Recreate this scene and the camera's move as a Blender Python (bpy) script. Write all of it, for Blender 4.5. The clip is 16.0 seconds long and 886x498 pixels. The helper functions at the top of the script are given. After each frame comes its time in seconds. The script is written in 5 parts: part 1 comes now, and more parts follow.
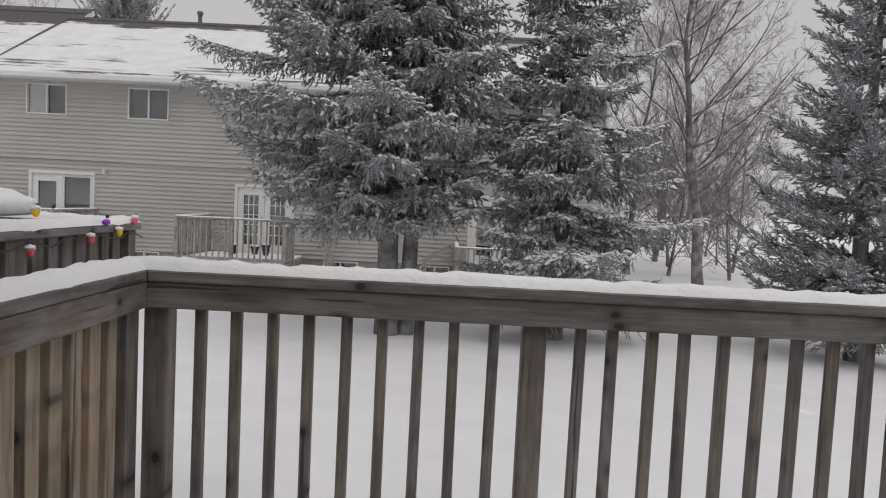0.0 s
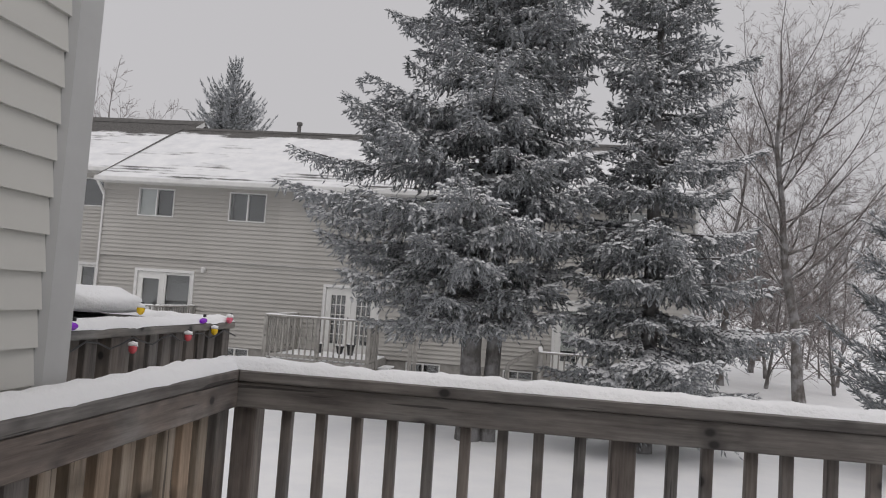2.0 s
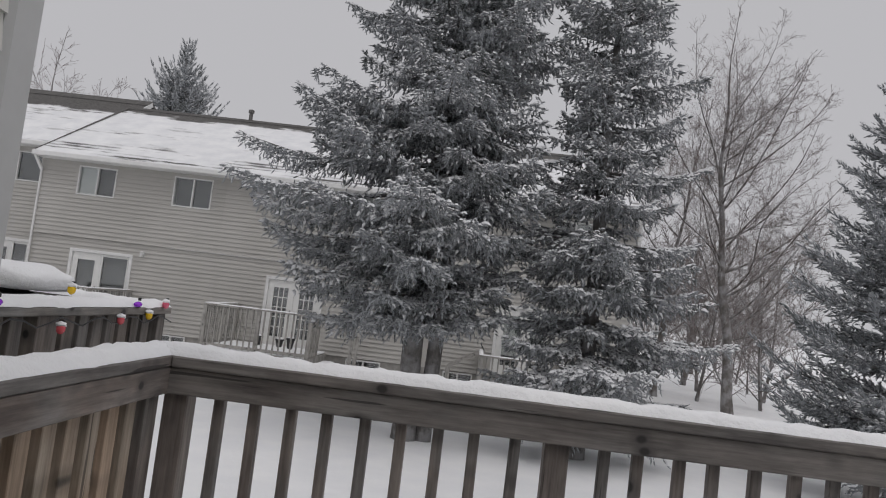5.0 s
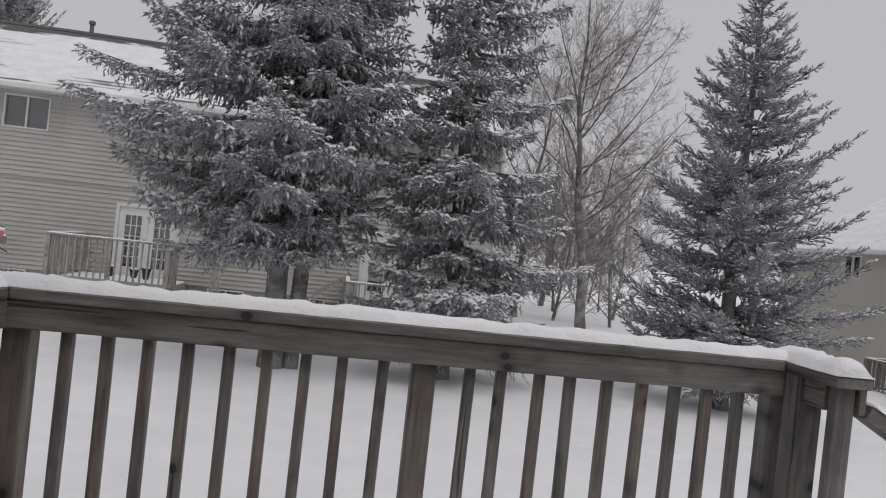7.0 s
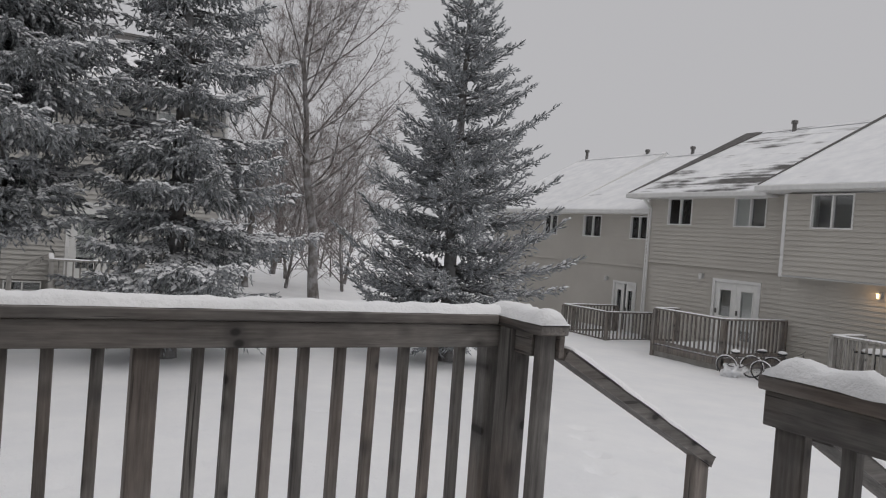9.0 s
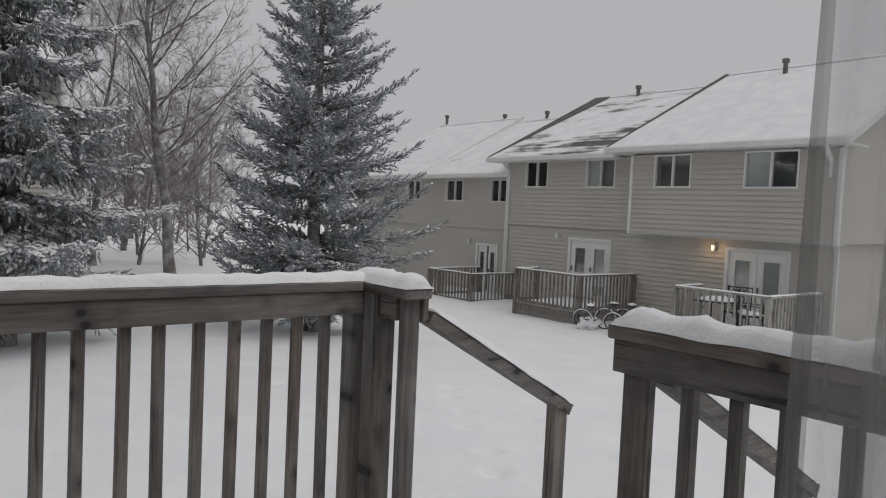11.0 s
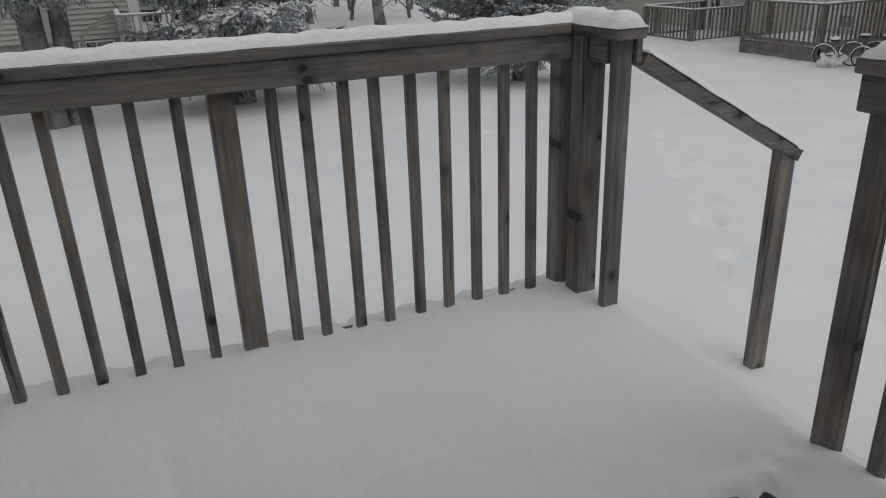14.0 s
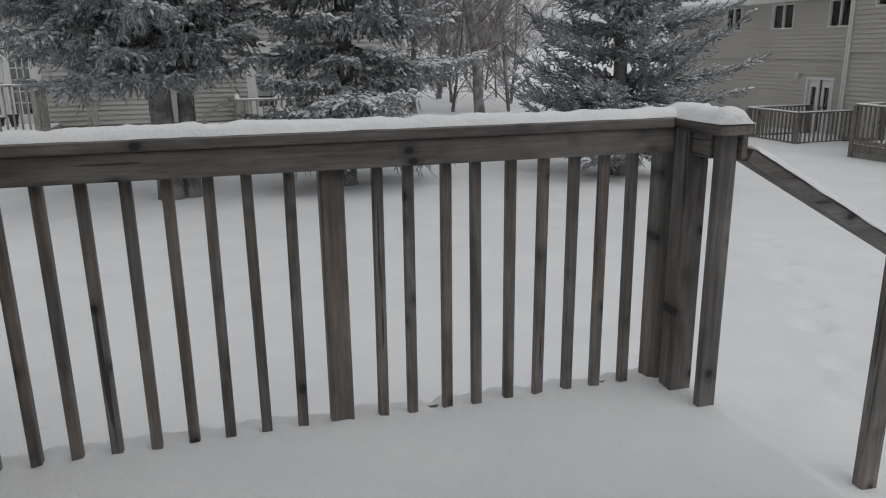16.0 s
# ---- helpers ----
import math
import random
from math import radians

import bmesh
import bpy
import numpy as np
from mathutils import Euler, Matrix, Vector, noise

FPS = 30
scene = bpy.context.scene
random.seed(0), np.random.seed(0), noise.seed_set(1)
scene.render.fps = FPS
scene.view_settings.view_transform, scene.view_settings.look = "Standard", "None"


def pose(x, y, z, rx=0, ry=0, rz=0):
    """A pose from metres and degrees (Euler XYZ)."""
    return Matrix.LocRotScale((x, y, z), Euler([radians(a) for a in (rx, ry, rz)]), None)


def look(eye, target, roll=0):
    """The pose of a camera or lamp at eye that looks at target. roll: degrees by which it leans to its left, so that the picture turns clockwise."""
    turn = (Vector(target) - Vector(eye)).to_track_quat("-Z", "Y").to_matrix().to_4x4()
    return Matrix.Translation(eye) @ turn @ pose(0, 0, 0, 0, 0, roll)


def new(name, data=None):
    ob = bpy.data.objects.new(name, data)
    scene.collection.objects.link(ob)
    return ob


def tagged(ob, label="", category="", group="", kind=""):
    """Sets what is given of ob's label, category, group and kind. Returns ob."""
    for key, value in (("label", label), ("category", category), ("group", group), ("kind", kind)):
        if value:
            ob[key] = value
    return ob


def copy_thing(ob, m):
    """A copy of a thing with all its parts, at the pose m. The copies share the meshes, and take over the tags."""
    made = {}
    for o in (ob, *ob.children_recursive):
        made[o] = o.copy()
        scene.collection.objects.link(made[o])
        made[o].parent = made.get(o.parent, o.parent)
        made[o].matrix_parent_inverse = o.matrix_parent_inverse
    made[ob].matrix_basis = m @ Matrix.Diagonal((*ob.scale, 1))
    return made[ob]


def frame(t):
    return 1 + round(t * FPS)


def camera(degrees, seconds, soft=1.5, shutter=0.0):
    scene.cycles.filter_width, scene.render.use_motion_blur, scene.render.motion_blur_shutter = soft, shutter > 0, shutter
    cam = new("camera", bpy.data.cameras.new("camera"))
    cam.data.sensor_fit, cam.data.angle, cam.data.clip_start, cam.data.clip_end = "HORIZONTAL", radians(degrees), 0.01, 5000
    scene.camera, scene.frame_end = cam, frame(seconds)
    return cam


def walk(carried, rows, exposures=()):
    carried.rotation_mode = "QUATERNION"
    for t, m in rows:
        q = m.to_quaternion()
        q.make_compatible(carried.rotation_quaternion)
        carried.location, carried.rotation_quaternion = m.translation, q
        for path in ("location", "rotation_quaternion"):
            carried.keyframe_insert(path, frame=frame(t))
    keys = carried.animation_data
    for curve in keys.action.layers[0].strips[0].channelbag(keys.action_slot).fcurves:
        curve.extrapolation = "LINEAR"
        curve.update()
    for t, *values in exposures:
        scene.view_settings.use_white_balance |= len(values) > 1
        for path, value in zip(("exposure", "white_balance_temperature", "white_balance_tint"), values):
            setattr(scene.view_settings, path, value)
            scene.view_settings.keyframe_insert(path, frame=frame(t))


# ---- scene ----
cam = camera(61.9, 16.0, soft=1.15)

PATH = [
    (0, (-0.316, -0.097, 1.468), (-0.331, 1.899, 1.339), 2.8),
    (0.5, (-0.32, -0.109, 1.474), (-0.394, 1.889, 1.441), 2.4),
    (1, (-0.326, -0.113, 1.472), (-0.5, 1.879, 1.459), 2.5),
    (1.5, (-0.326, -0.118, 1.48), (-0.566, 1.867, 1.534), 2.9),
    (2, (-0.323, -0.115, 1.483), (-0.578, 1.864, 1.617), 3.9),
    (2.5, (-0.324, -0.113, 1.483), (-0.583, 1.862, 1.664), 5.0),
    (3, (-0.323, -0.112, 1.482), (-0.565, 1.864, 1.676), 5.7),
    (3.5, (-0.325, -0.104, 1.478), (-0.512, 1.878, 1.675), 6.5),
    (6, (-0.317, -0.097, 1.469), (-0.352, 1.901, 1.539), 6.4),
    (6.5, (-0.317, -0.09, 1.466), (-0.244, 1.909, 1.492), 6.2),
    (7, (-0.323, -0.066, 1.459), (-0.056, 1.916, 1.452), 6.3),
    (7.5, (-0.321, -0.05, 1.455), (0.147, 1.894, 1.432), 6.2),
    (8, (-0.318, -0.04, 1.453), (0.353, 1.843, 1.404), 5.7),
    (8.5, (-0.318, -0.047, 1.472), (0.512, 1.772, 1.417), 5.4),
    (9, (-0.315, -0.054, 1.474), (0.638, 1.704, 1.443), 4.4),
    (9.5, (-0.303, -0.061, 1.475), (0.759, 1.633, 1.458), 3.6),
    (12, (-0.303, -0.057, 1.469), (0.993, 1.457, 1.29), 3.0),
    (12.5, (-0.31, -0.062, 1.47), (0.888, 1.515, 1.189), 2.3),
    (13, (-0.314, -0.066, 1.472), (0.7, 1.605, 1.048), 1.0),
    (13.5, (-0.298, -0.056, 1.461), (0.541, 1.652, 0.845), -0.6),
    (14, (-0.285, -0.043, 1.46), (0.431, 1.666, 0.705), -2.1),
    (14.5, (-0.273, -0.048, 1.456), (0.3, 1.695, 0.661), -4.2),
    (15, (-0.287, -0.053, 1.452), (0.23, 1.721, 0.687), -4.2),
    (15.5, (-0.301, -0.057, 1.452), (0.217, 1.759, 0.794), -2.4),
    (16, (-0.317, -0.062, 1.445), (0.208, 1.795, 0.921), -0.7),
]
EXPOSURES = [(0, 0.10, 6650, 14), (2, 0.14, 6600, 14), (3.5, 0.03, 6500, 13), (7.5, 0.02, 6500, 15), (9.5, -0.04, 6550, 12), (12, -0.17, 6500, 11), (13, -0.22, 6500, 10), (14.5, -0.28, 6400, 9), (16, -0.21, 6400, 9)]
walk(cam, [(t, look(eye, target, roll)) for t, eye, target, roll in PATH], EXPOSURES)

# ---------------- light ----------------
world = bpy.data.worlds.new("overcast")
scene.world = world
world.use_nodes = True
wn, wl = world.node_tree.nodes, world.node_tree.links
sky = wn.new("ShaderNodeTexSky")
sky.sky_type, sky.sun_disc = "NISHITA", False
sky.sun_elevation, sky.sun_rotation = radians(38), radians(150)
hsv = wn.new("ShaderNodeHueSaturation")
hsv.inputs["Saturation"].default_value = 0.06
hsv.inputs["Value"].default_value = 0.02
cloud = wn.new("ShaderNodeMix")
cloud.data_type = "RGBA"
cloud.inputs[0].default_value = 0.93
cloud.inputs[7].default_value = (0.500, 0.508, 0.520, 1)
wl.new(sky.outputs[0], hsv.inputs["Color"])
wl.new(hsv.outputs[0], cloud.inputs[6])
wl.new(cloud.outputs[2], wn["Background"].inputs["Color"])
wn["Background"].inputs["Strength"].default_value = 1.0

sun = new("sun", bpy.data.lights.new("sun", "SUN"))
sun.data.energy, sun.data.angle, sun.data.color = 0.9, radians(60), (1.0, 0.98, 0.95)
sun.matrix_world = look((3, -5, 12), (0, 0, 0))


# ---------------- materials ----------------
class Mat:
    """A node material with a few shortcuts."""

    def __init__(self, name, rough=0.8, coords="Object"):
        self.m = bpy.data.materials.new(name)
        self.m.use_nodes = True
        self.n, self.l = self.m.node_tree.nodes, self.m.node_tree.links
        self.b = self.n["Principled BSDF"]
        self.b.inputs["Roughness"].default_value = rough
        self.tc = self.n.new("ShaderNodeTexCoord").outputs[coords]

    def mapped(self, scale):
        mp = self.n.new("ShaderNodeMapping")
        mp.inputs["Scale"].default_value = scale
        self.l.new(self.tc, mp.inputs["Vector"])
        return mp

    def noise(self, scale=5.0, detail=4.0, stretch=(1, 1, 1), rough=0.6, shift=None):
        mp = self.mapped(stretch)
        if shift is not None:
            self.l.new(shift, mp.inputs["Location"])
        t = self.n.new("ShaderNodeTexNoise")
        t.inputs["Scale"].default_value, t.inputs["Detail"].default_value = scale, detail
        t.inputs["Roughness"].default_value = rough
        self.l.new(mp.outputs[0], t.inputs["Vector"])
        return t.outputs["Fac"]

    def ramp(self, fac, stops):
        r = self.n.new("ShaderNodeValToRGB")
        els = r.color_ramp.elements
        els[0].position, els[0].color = stops[0][0], (*stops[0][1], 1)
        els[1].position, els[1].color = stops[-1][0], (*stops[-1][1], 1)
        for p, c in stops[1:-1]:
            e = els.new(p)
            e.color = (*c, 1)
        self.l.new(fac, r.inputs[0])
        return r.outputs[0]

    def mix(self, fac, a, b, mode="MIX"):
        x = self.n.new("ShaderNodeMix")
        x.data_type, x.blend_type = "RGBA", mode
        for sock, v in ((x.inputs[0], fac), (x.inputs[6], a), (x.inputs[7], b)):
            if isinstance(v, (int, float)):
                sock.default_value = v
            elif isinstance(v, tuple):
                sock.default_value = (*v, 1)
            else:
                self.l.new(v, sock)
        return x.outputs[2]

    def math(self, op, a, b=0.0):
        x = self.n.new("ShaderNodeMath")
        x.operation = op
        for sock, v in zip(x.inputs, (a, b)):
            if isinstance(v, (int, float)):
                sock.default_value = v
            else:
                self.l.new(v, sock)
        return x.outputs[0]

    def step(self, v, lo, hi):
        x = self.n.new("ShaderNodeMapRange")
        x.interpolation_type = "SMOOTHSTEP"
        x.inputs[1].default_value, x.inputs[2].default_value = lo, hi
        self.l.new(v, x.inputs[0])
        return x.outputs[0]

    def random(self):
        return self.n.new("ShaderNodeObjectInfo").outputs["Random"]

    def island(self):
        return self.n.new("ShaderNodeNewGeometry").outputs["Random Per Island"]

    def axis(self, i):
        s = self.n.new("ShaderNodeSeparateXYZ")
        self.l.new(self.tc, s.inputs[0])
        return s.outputs[i]

    def colour(self, c):
        if isinstance(c, tuple):
            self.b.inputs["Base Color"].default_value = (*c, 1)
        else:
            self.l.new(c, self.b.inputs["Base Color"])
        return self

    def bump(self, fac, strength=0.3, distance=0.01):
        x = self.n.new("ShaderNodeBump")
        x.inputs["Strength"].default_value, x.inputs["Distance"].default_value = strength, distance
        self.l.new(fac, x.inputs["Height"])
        self.l.new(x.outputs[0], self.b.inputs["Normal"])
        return self


def snow_material():
    k = Mat("snow", 0.75)
    big, fine = k.noise(1.3, 5), k.noise(90, 3)
    k.colour(k.ramp(big, [(0.3, (0.80, 0.81, 0.83)), (0.7, (0.87, 0.875, 0.88))]))
    k.bump(k.math("ADD", k.math("MULTIPLY", fine, 0.25), k.noise(14, 4)), 0.45, 0.03)
    k.b.inputs["Subsurface Weight"].default_value = 0.0
    return k.m


def wood_material(name, long_axis, dark=(0.088, 0.080, 0.077), mid=(0.165, 0.156, 0.147), pale=(0.27, 0.256, 0.243), brown=(0.245, 0.190, 0.158), brownness=0.22):
    """Weathered deck timber: grey grain along one axis, blotches of wet and bleached wood, brown where the stain has held, knots and drying cracks."""
    k = Mat(name, 0.72)

    def along(v):
        s = [1.0, 1.0, 1.0]
        s[long_axis] = v
        return tuple(s)

    off = k.n.new("ShaderNodeCombineXYZ")
    r = k.random()
    for i in range(3):
        k.l.new(k.math("MULTIPLY", r, 37.0 + 11 * i), off.inputs[i])
    shift = off.outputs[0]
    grain = k.noise(60, 5, along(0.05), 0.7, shift)
    blotch = k.noise(7, 4, along(0.35), 0.65, shift)
    streak = k.noise(16, 4, along(0.10), 0.6, shift)
    patch = k.noise(2.6, 4, along(0.6), 0.6, shift)
    tone = k.math("ADD", k.math("MULTIPLY", grain, 0.35), k.math("ADD", k.math("MULTIPLY", blotch, 0.35), k.math("MULTIPLY", streak, 0.30)))
    base = k.ramp(tone, [(0.40, dark), (0.50, mid), (0.61, pale)])
    worn = k.ramp(tone, [(0.36, tuple(c * 0.40 for c in brown)), (0.52, brown), (0.66, tuple(min(1, c * 1.5) for c in brown))])
    held = k.math("MULTIPLY", k.step(k.math("ADD", patch, k.math("MULTIPLY", r, 0.14)), 0.47, 0.66), min(1.0, brownness * 1.35))
    c = k.mix(held, base, worn)
    c = k.mix(k.math("MULTIPLY", k.step(k.noise(4.5, 4, along(0.5), 0.6, shift), 0.55, 0.70), 0.55), c, dark)
    # cracks run with the grain
    crack = k.noise(38, 2, along(0.035), 0.5, shift)
    c = k.mix(k.math("MULTIPLY", k.step(crack, 0.665, 0.70), 0.8), c, tuple(x * 0.35 for x in dark))
    # knots with a dark heart and a softer halo
    v = k.n.new("ShaderNodeTexVoronoi")
    s = list(along(0.75))
    s[0 if long_axis == 1 else 1] = 0.04
    mp = k.mapped(tuple(s))
    k.l.new(shift, mp.inputs["Location"])
    k.l.new(mp.outputs[0], v.inputs["Vector"])
    v.inputs["Scale"].default_value = 8.5
    edge = k.math("ADD", v.outputs["Distance"], k.math("MULTIPLY", blotch, 0.10))
    c = k.mix(k.math("MULTIPLY", k.math("SUBTRACT", 1.0, k.step(edge, 0.16, 0.42)), 0.6), c, tuple(x * 0.75 for x in dark))
    c = k.mix(k.math("SUBTRACT", 1.0, k.step(edge, 0.13, 0.21)), c, tuple(x * 0.35 for x in dark))
    k.colour(c).bump(k.math("SUBTRACT", tone, k.math("MULTIPLY", k.step(crack, 0.66, 0.70), 0.4)), 0.6, 0.006)
    return k.m


def siding_material(name, a, b):
    k = Mat(name, 0.55)
    k.colour(k.mix(k.step(k.noise(0.35, 4), 0.35, 0.7), a, b))
    k.bump(k.noise(30, 3, (0.2, 0.2, 3)), 0.08, 0.004)
    return k.m


def roof_material(name, cover, streak_axis, ridge=None, eave=None):
    """Asphalt shingles under blown snow: cover says how much snow lies on them; the wind bares them near the ridge, and courses show near the eave."""
    k = Mat(name, 0.85)
    st = [1.0, 1.0, 1.0]
    st[streak_axis] = 0.3
    patch = k.math("ADD", k.math("MULTIPLY", k.noise(1.5, 5, tuple(st), 0.6), 0.6), k.math("MULTIPLY", k.noise(0.28, 3), 0.4))
    rows = k.n.new("ShaderNodeTexWave")
    rows.wave_type, rows.bands_direction = "BANDS", "Z"
    rows.inputs["Scale"].default_value, rows.inputs["Distortion"].default_value = 2.6, 1.5
    k.l.new(k.tc, rows.inputs["Vector"])
    amount = k.math("ADD", patch, k.math("MULTIPLY", rows.outputs["Fac"], 0.03))
    if ridge:
        blown = k.step(k.math("ADD", k.axis(2), k.math("MULTIPLY", k.noise(0.9, 4, (1, 1, 1)), 0.5)), *ridge)
        amount = k.math("SUBTRACT", amount, k.math("MULTIPLY", blown, 0.30))
    if eave:
        low = k.math("SUBTRACT", 1.0, k.step(k.axis(2), *eave))
        amount = k.math("SUBTRACT", amount, k.math("MULTIPLY", k.math("MULTIPLY", low, rows.outputs["Fac"]), 0.13))
    shingle = k.ramp(k.noise(14, 4), [(0.3, (0.055, 0.052, 0.05)), (0.7, (0.13, 0.125, 0.12))])
    snowy = k.ramp(k.noise(2.0, 5), [(0.3, (0.70, 0.71, 0.73)), (0.7, (0.84, 0.845, 0.85))])
    edge = 0.70 - 0.34 * cover
    k.colour(k.mix(k.step(amount, edge, edge + 0.10), shingle, snowy))
    k.bump(k.math("ADD", amount, k.noise(20, 3)), 0.4, 0.03)
    return k.m


def plain(name, colour, rough=0.5, metal=0.0, vary=0.15, scale=6.0):
    k = Mat(name, rough)
    lo = tuple(c * (1 - vary) for c in colour)
    hi = tuple(min(1, c * (1 + vary)) for c in colour)
    k.colour(k.ramp(k.noise(scale, 5), [(0.3, lo), (0.7, hi)]))
    k.b.inputs["Metallic"].default_value = metal
    k.bump(k.noise(scale * 8, 3), 0.08, 0.003)
    return k.m


def pane_material():
    k = Mat("window_pane", 0.04)
    out = k.n["Material Output"]
    clear, gloss, m = k.n.new("ShaderNodeBsdfTransparent"), k.n.new("ShaderNodeBsdfGlossy"), k.n.new("ShaderNodeMixShader")
    clear.inputs[0].default_value = (0.91, 0.93, 0.93, 1)
    gloss.inputs["Roughness"].default_value = 0.05
    fres = k.n.new("ShaderNodeFresnel")
    fres.inputs[0].default_value = 1.5
    k.l.new(k.math("ADD", fres.outputs[0], 0.07), m.inputs[0])
    k.l.new(clear.outputs[0], m.inputs[1])
    k.l.new(gloss.outputs[0], m.inputs[2])
    k.l.new(m.outputs[0], out.inputs["Surface"])
    return k.m


def sheer_material():
    """A thin net cloth: part open weave, part grey thread."""
    k = Mat("sheer_cloth", 0.9)
    out = k.n["Material Output"]
    clear, cloth, m = k.n.new("ShaderNodeBsdfTransparent"), k.n.new("ShaderNodeBsdfTranslucent"), k.n.new("ShaderNodeMixShader")
    cloth.inputs[0].default_value = (0.50, 0.50, 0.50, 1)
    weave = k.noise(40, 2, (1, 1, 0.02))
    k.l.new(k.math("ADD", k.math("MULTIPLY", weave, 0.45), 0.14), m.inputs[0])
    k.l.new(clear.outputs[0], m.inputs[1])
    k.l.new(cloth.outputs[0], m.inputs[2])
    k.l.new(m.outputs[0], out.inputs["Surface"])
    return k.m


def needle_material(name, a, b, rime_haze):
    """Spruce needles, bluish green, frosted by the shoot; paling also stands in for haze."""
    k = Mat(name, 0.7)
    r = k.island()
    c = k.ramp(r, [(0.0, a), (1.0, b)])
    frost_haze = k.math("MULTIPLY", k.step(k.math("ADD", k.noise(1.8, 4), k.math("MULTIPLY", r, 0.25)), 0.36, 0.70), rime_haze)
    k.colour(k.mix(frost_haze, c, (0.55, 0.57, 0.60)))
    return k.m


def bark_material(name, a, b, rime_haze=0.0):
    k = Mat(name, 0.85)
    g = k.noise(22, 5, (1, 1, 0.25))
    c = k.ramp(g, [(0.3, a), (0.7, b)])
    if rime_haze:
        c = k.mix(k.math("MULTIPLY", k.step(k.noise(3, 4), 0.4, 0.65), rime_haze), c, (0.62, 0.63, 0.65))
    k.colour(c).bump(g, 0.6, 0.02)
    return k.m


SNOW = snow_material()
WOOD_X = wood_material("deck_timber_across", 0, brownness=0.12)
WOOD_Y = wood_material("deck_timber_along", 1, brownness=0.45)
WOOD_Z = wood_material("deck_timber_upright", 2, brownness=0.30)
WOOD_WARM = wood_material("brown_slat_timber", 2, (0.20, 0.168, 0.135), (0.38, 0.32, 0.255), (0.52, 0.44, 0.36), (0.42, 0.30, 0.21), 0.5)
WOOD_NB = wood_material("dark_slat_timber", 2, (0.075, 0.07, 0.066), (0.155, 0.146, 0.137), (0.23, 0.216, 0.20), (0.16, 0.125, 0.10), 0.4)
WOOD_NB_Y = wood_material("grey_cap_timber", 1, (0.10, 0.098, 0.094), (0.20, 0.195, 0.187), (0.30, 0.29, 0.275), (0.2, 0.17, 0.14), 0.3)
WOOD_FAR = wood_material("neighbour_timber", 2, (0.10, 0.093, 0.086), (0.19, 0.178, 0.165), (0.28, 0.265, 0.245), (0.20, 0.16, 0.13), 0.3)
WOOD_GREY = wood_material("grey_painted_timber", 2, (0.20, 0.195, 0.18), (0.33, 0.32, 0.30), (0.43, 0.415, 0.39), (0.33, 0.31, 0.28), 0.2)
SIDING = siding_material("beige_siding", (0.42, 0.408, 0.382), (0.48, 0.467, 0.44))
SIDING_NEAR = siding_material("pale_siding", (0.60, 0.595, 0.56), (0.66, 0.655, 0.62))
SIDING_TAN = siding_material("tan_siding", (0.47, 0.448, 0.408), (0.53, 0.508, 0.465))
TRIM = plain("white_trim", (0.70, 0.70, 0.69), 0.45, vary=0.06)
TRIM_GREY = plain("pale_grey_trim", (0.52, 0.525, 0.52), 0.45, vary=0.05)
ROOF_L = roof_material("snowy_shingles", 1.05, 0, (7.62, 8.08), (5.35, 6.3))
ROOF_R = roof_material("blown_snow_shingles", 0.90, 1)
ROOF_R_FULL = roof_material("snow_covered_shingles", 1.2, 1)
RIDGE = plain("bare_shingles", (0.10, 0.097, 0.093), 0.9, vary=0.3)
CONCRETE = plain("concrete", (0.30, 0.29, 0.27), 0.9, vary=0.2)
METAL_DARK = plain("dark_metal", (0.05, 0.05, 0.052), 0.4, 0.6)
METAL_GREY = plain("vent_metal", (0.16, 0.155, 0.15), 0.55, 0.5)
DOOR_WHITE = plain("white_door_paint", (0.74, 0.74, 0.72), 0.4, vary=0.05)
BLIND = plain("pale_blind", (0.86, 0.86, 0.84), 0.8, vary=0.08)
# dark grey for flat sheets behind window and door panes, painting unlit rooms
ROOM_SHADE = plain("unlit_room_sheet", (0.17, 0.17, 0.175), 0.9)
PANE = pane_material()
SHEER = sheer_material()
PLASTER = plain("room_plaster", (0.45, 0.44, 0.42), 0.9)
FLOORBOARD = plain("room_floor", (0.20, 0.15, 0.10), 0.5)
# needle colours are lifted towards pale grey, standing in for a hazy veil
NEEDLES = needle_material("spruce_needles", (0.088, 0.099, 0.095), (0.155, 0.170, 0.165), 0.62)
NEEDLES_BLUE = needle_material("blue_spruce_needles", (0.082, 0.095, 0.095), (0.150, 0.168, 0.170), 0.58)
RIME = plain("snow_dusting", (0.72, 0.725, 0.74), 0.85, vary=0.12, scale=9)
BARK = bark_material("spruce_bark", (0.07, 0.064, 0.06), (0.16, 0.15, 0.14), 0.3)
BARK_BARE = bark_material("bare_bark", (0.095, 0.085, 0.079), (0.19, 0.175, 0.166), 0.35)
# the frosty paling of the twigs doubles as painted distance haze
TWIGS = bark_material("rimed_hazy_twigs", (0.140, 0.110, 0.100), (0.235, 0.197, 0.186), 0.45)


# ---------------- mesh helpers ----------------
def origin_of(ob):
    at = Vector((0, 0, 0))
    while ob is not None:
        at += ob.location
        ob = ob.parent
    return at


def thing(name, base, label, category, group="", kind=""):
    ob = new(name)
    ob.empty_display_size = 0.2
    ob.location = base
    return tagged(ob, label, category, group, kind)


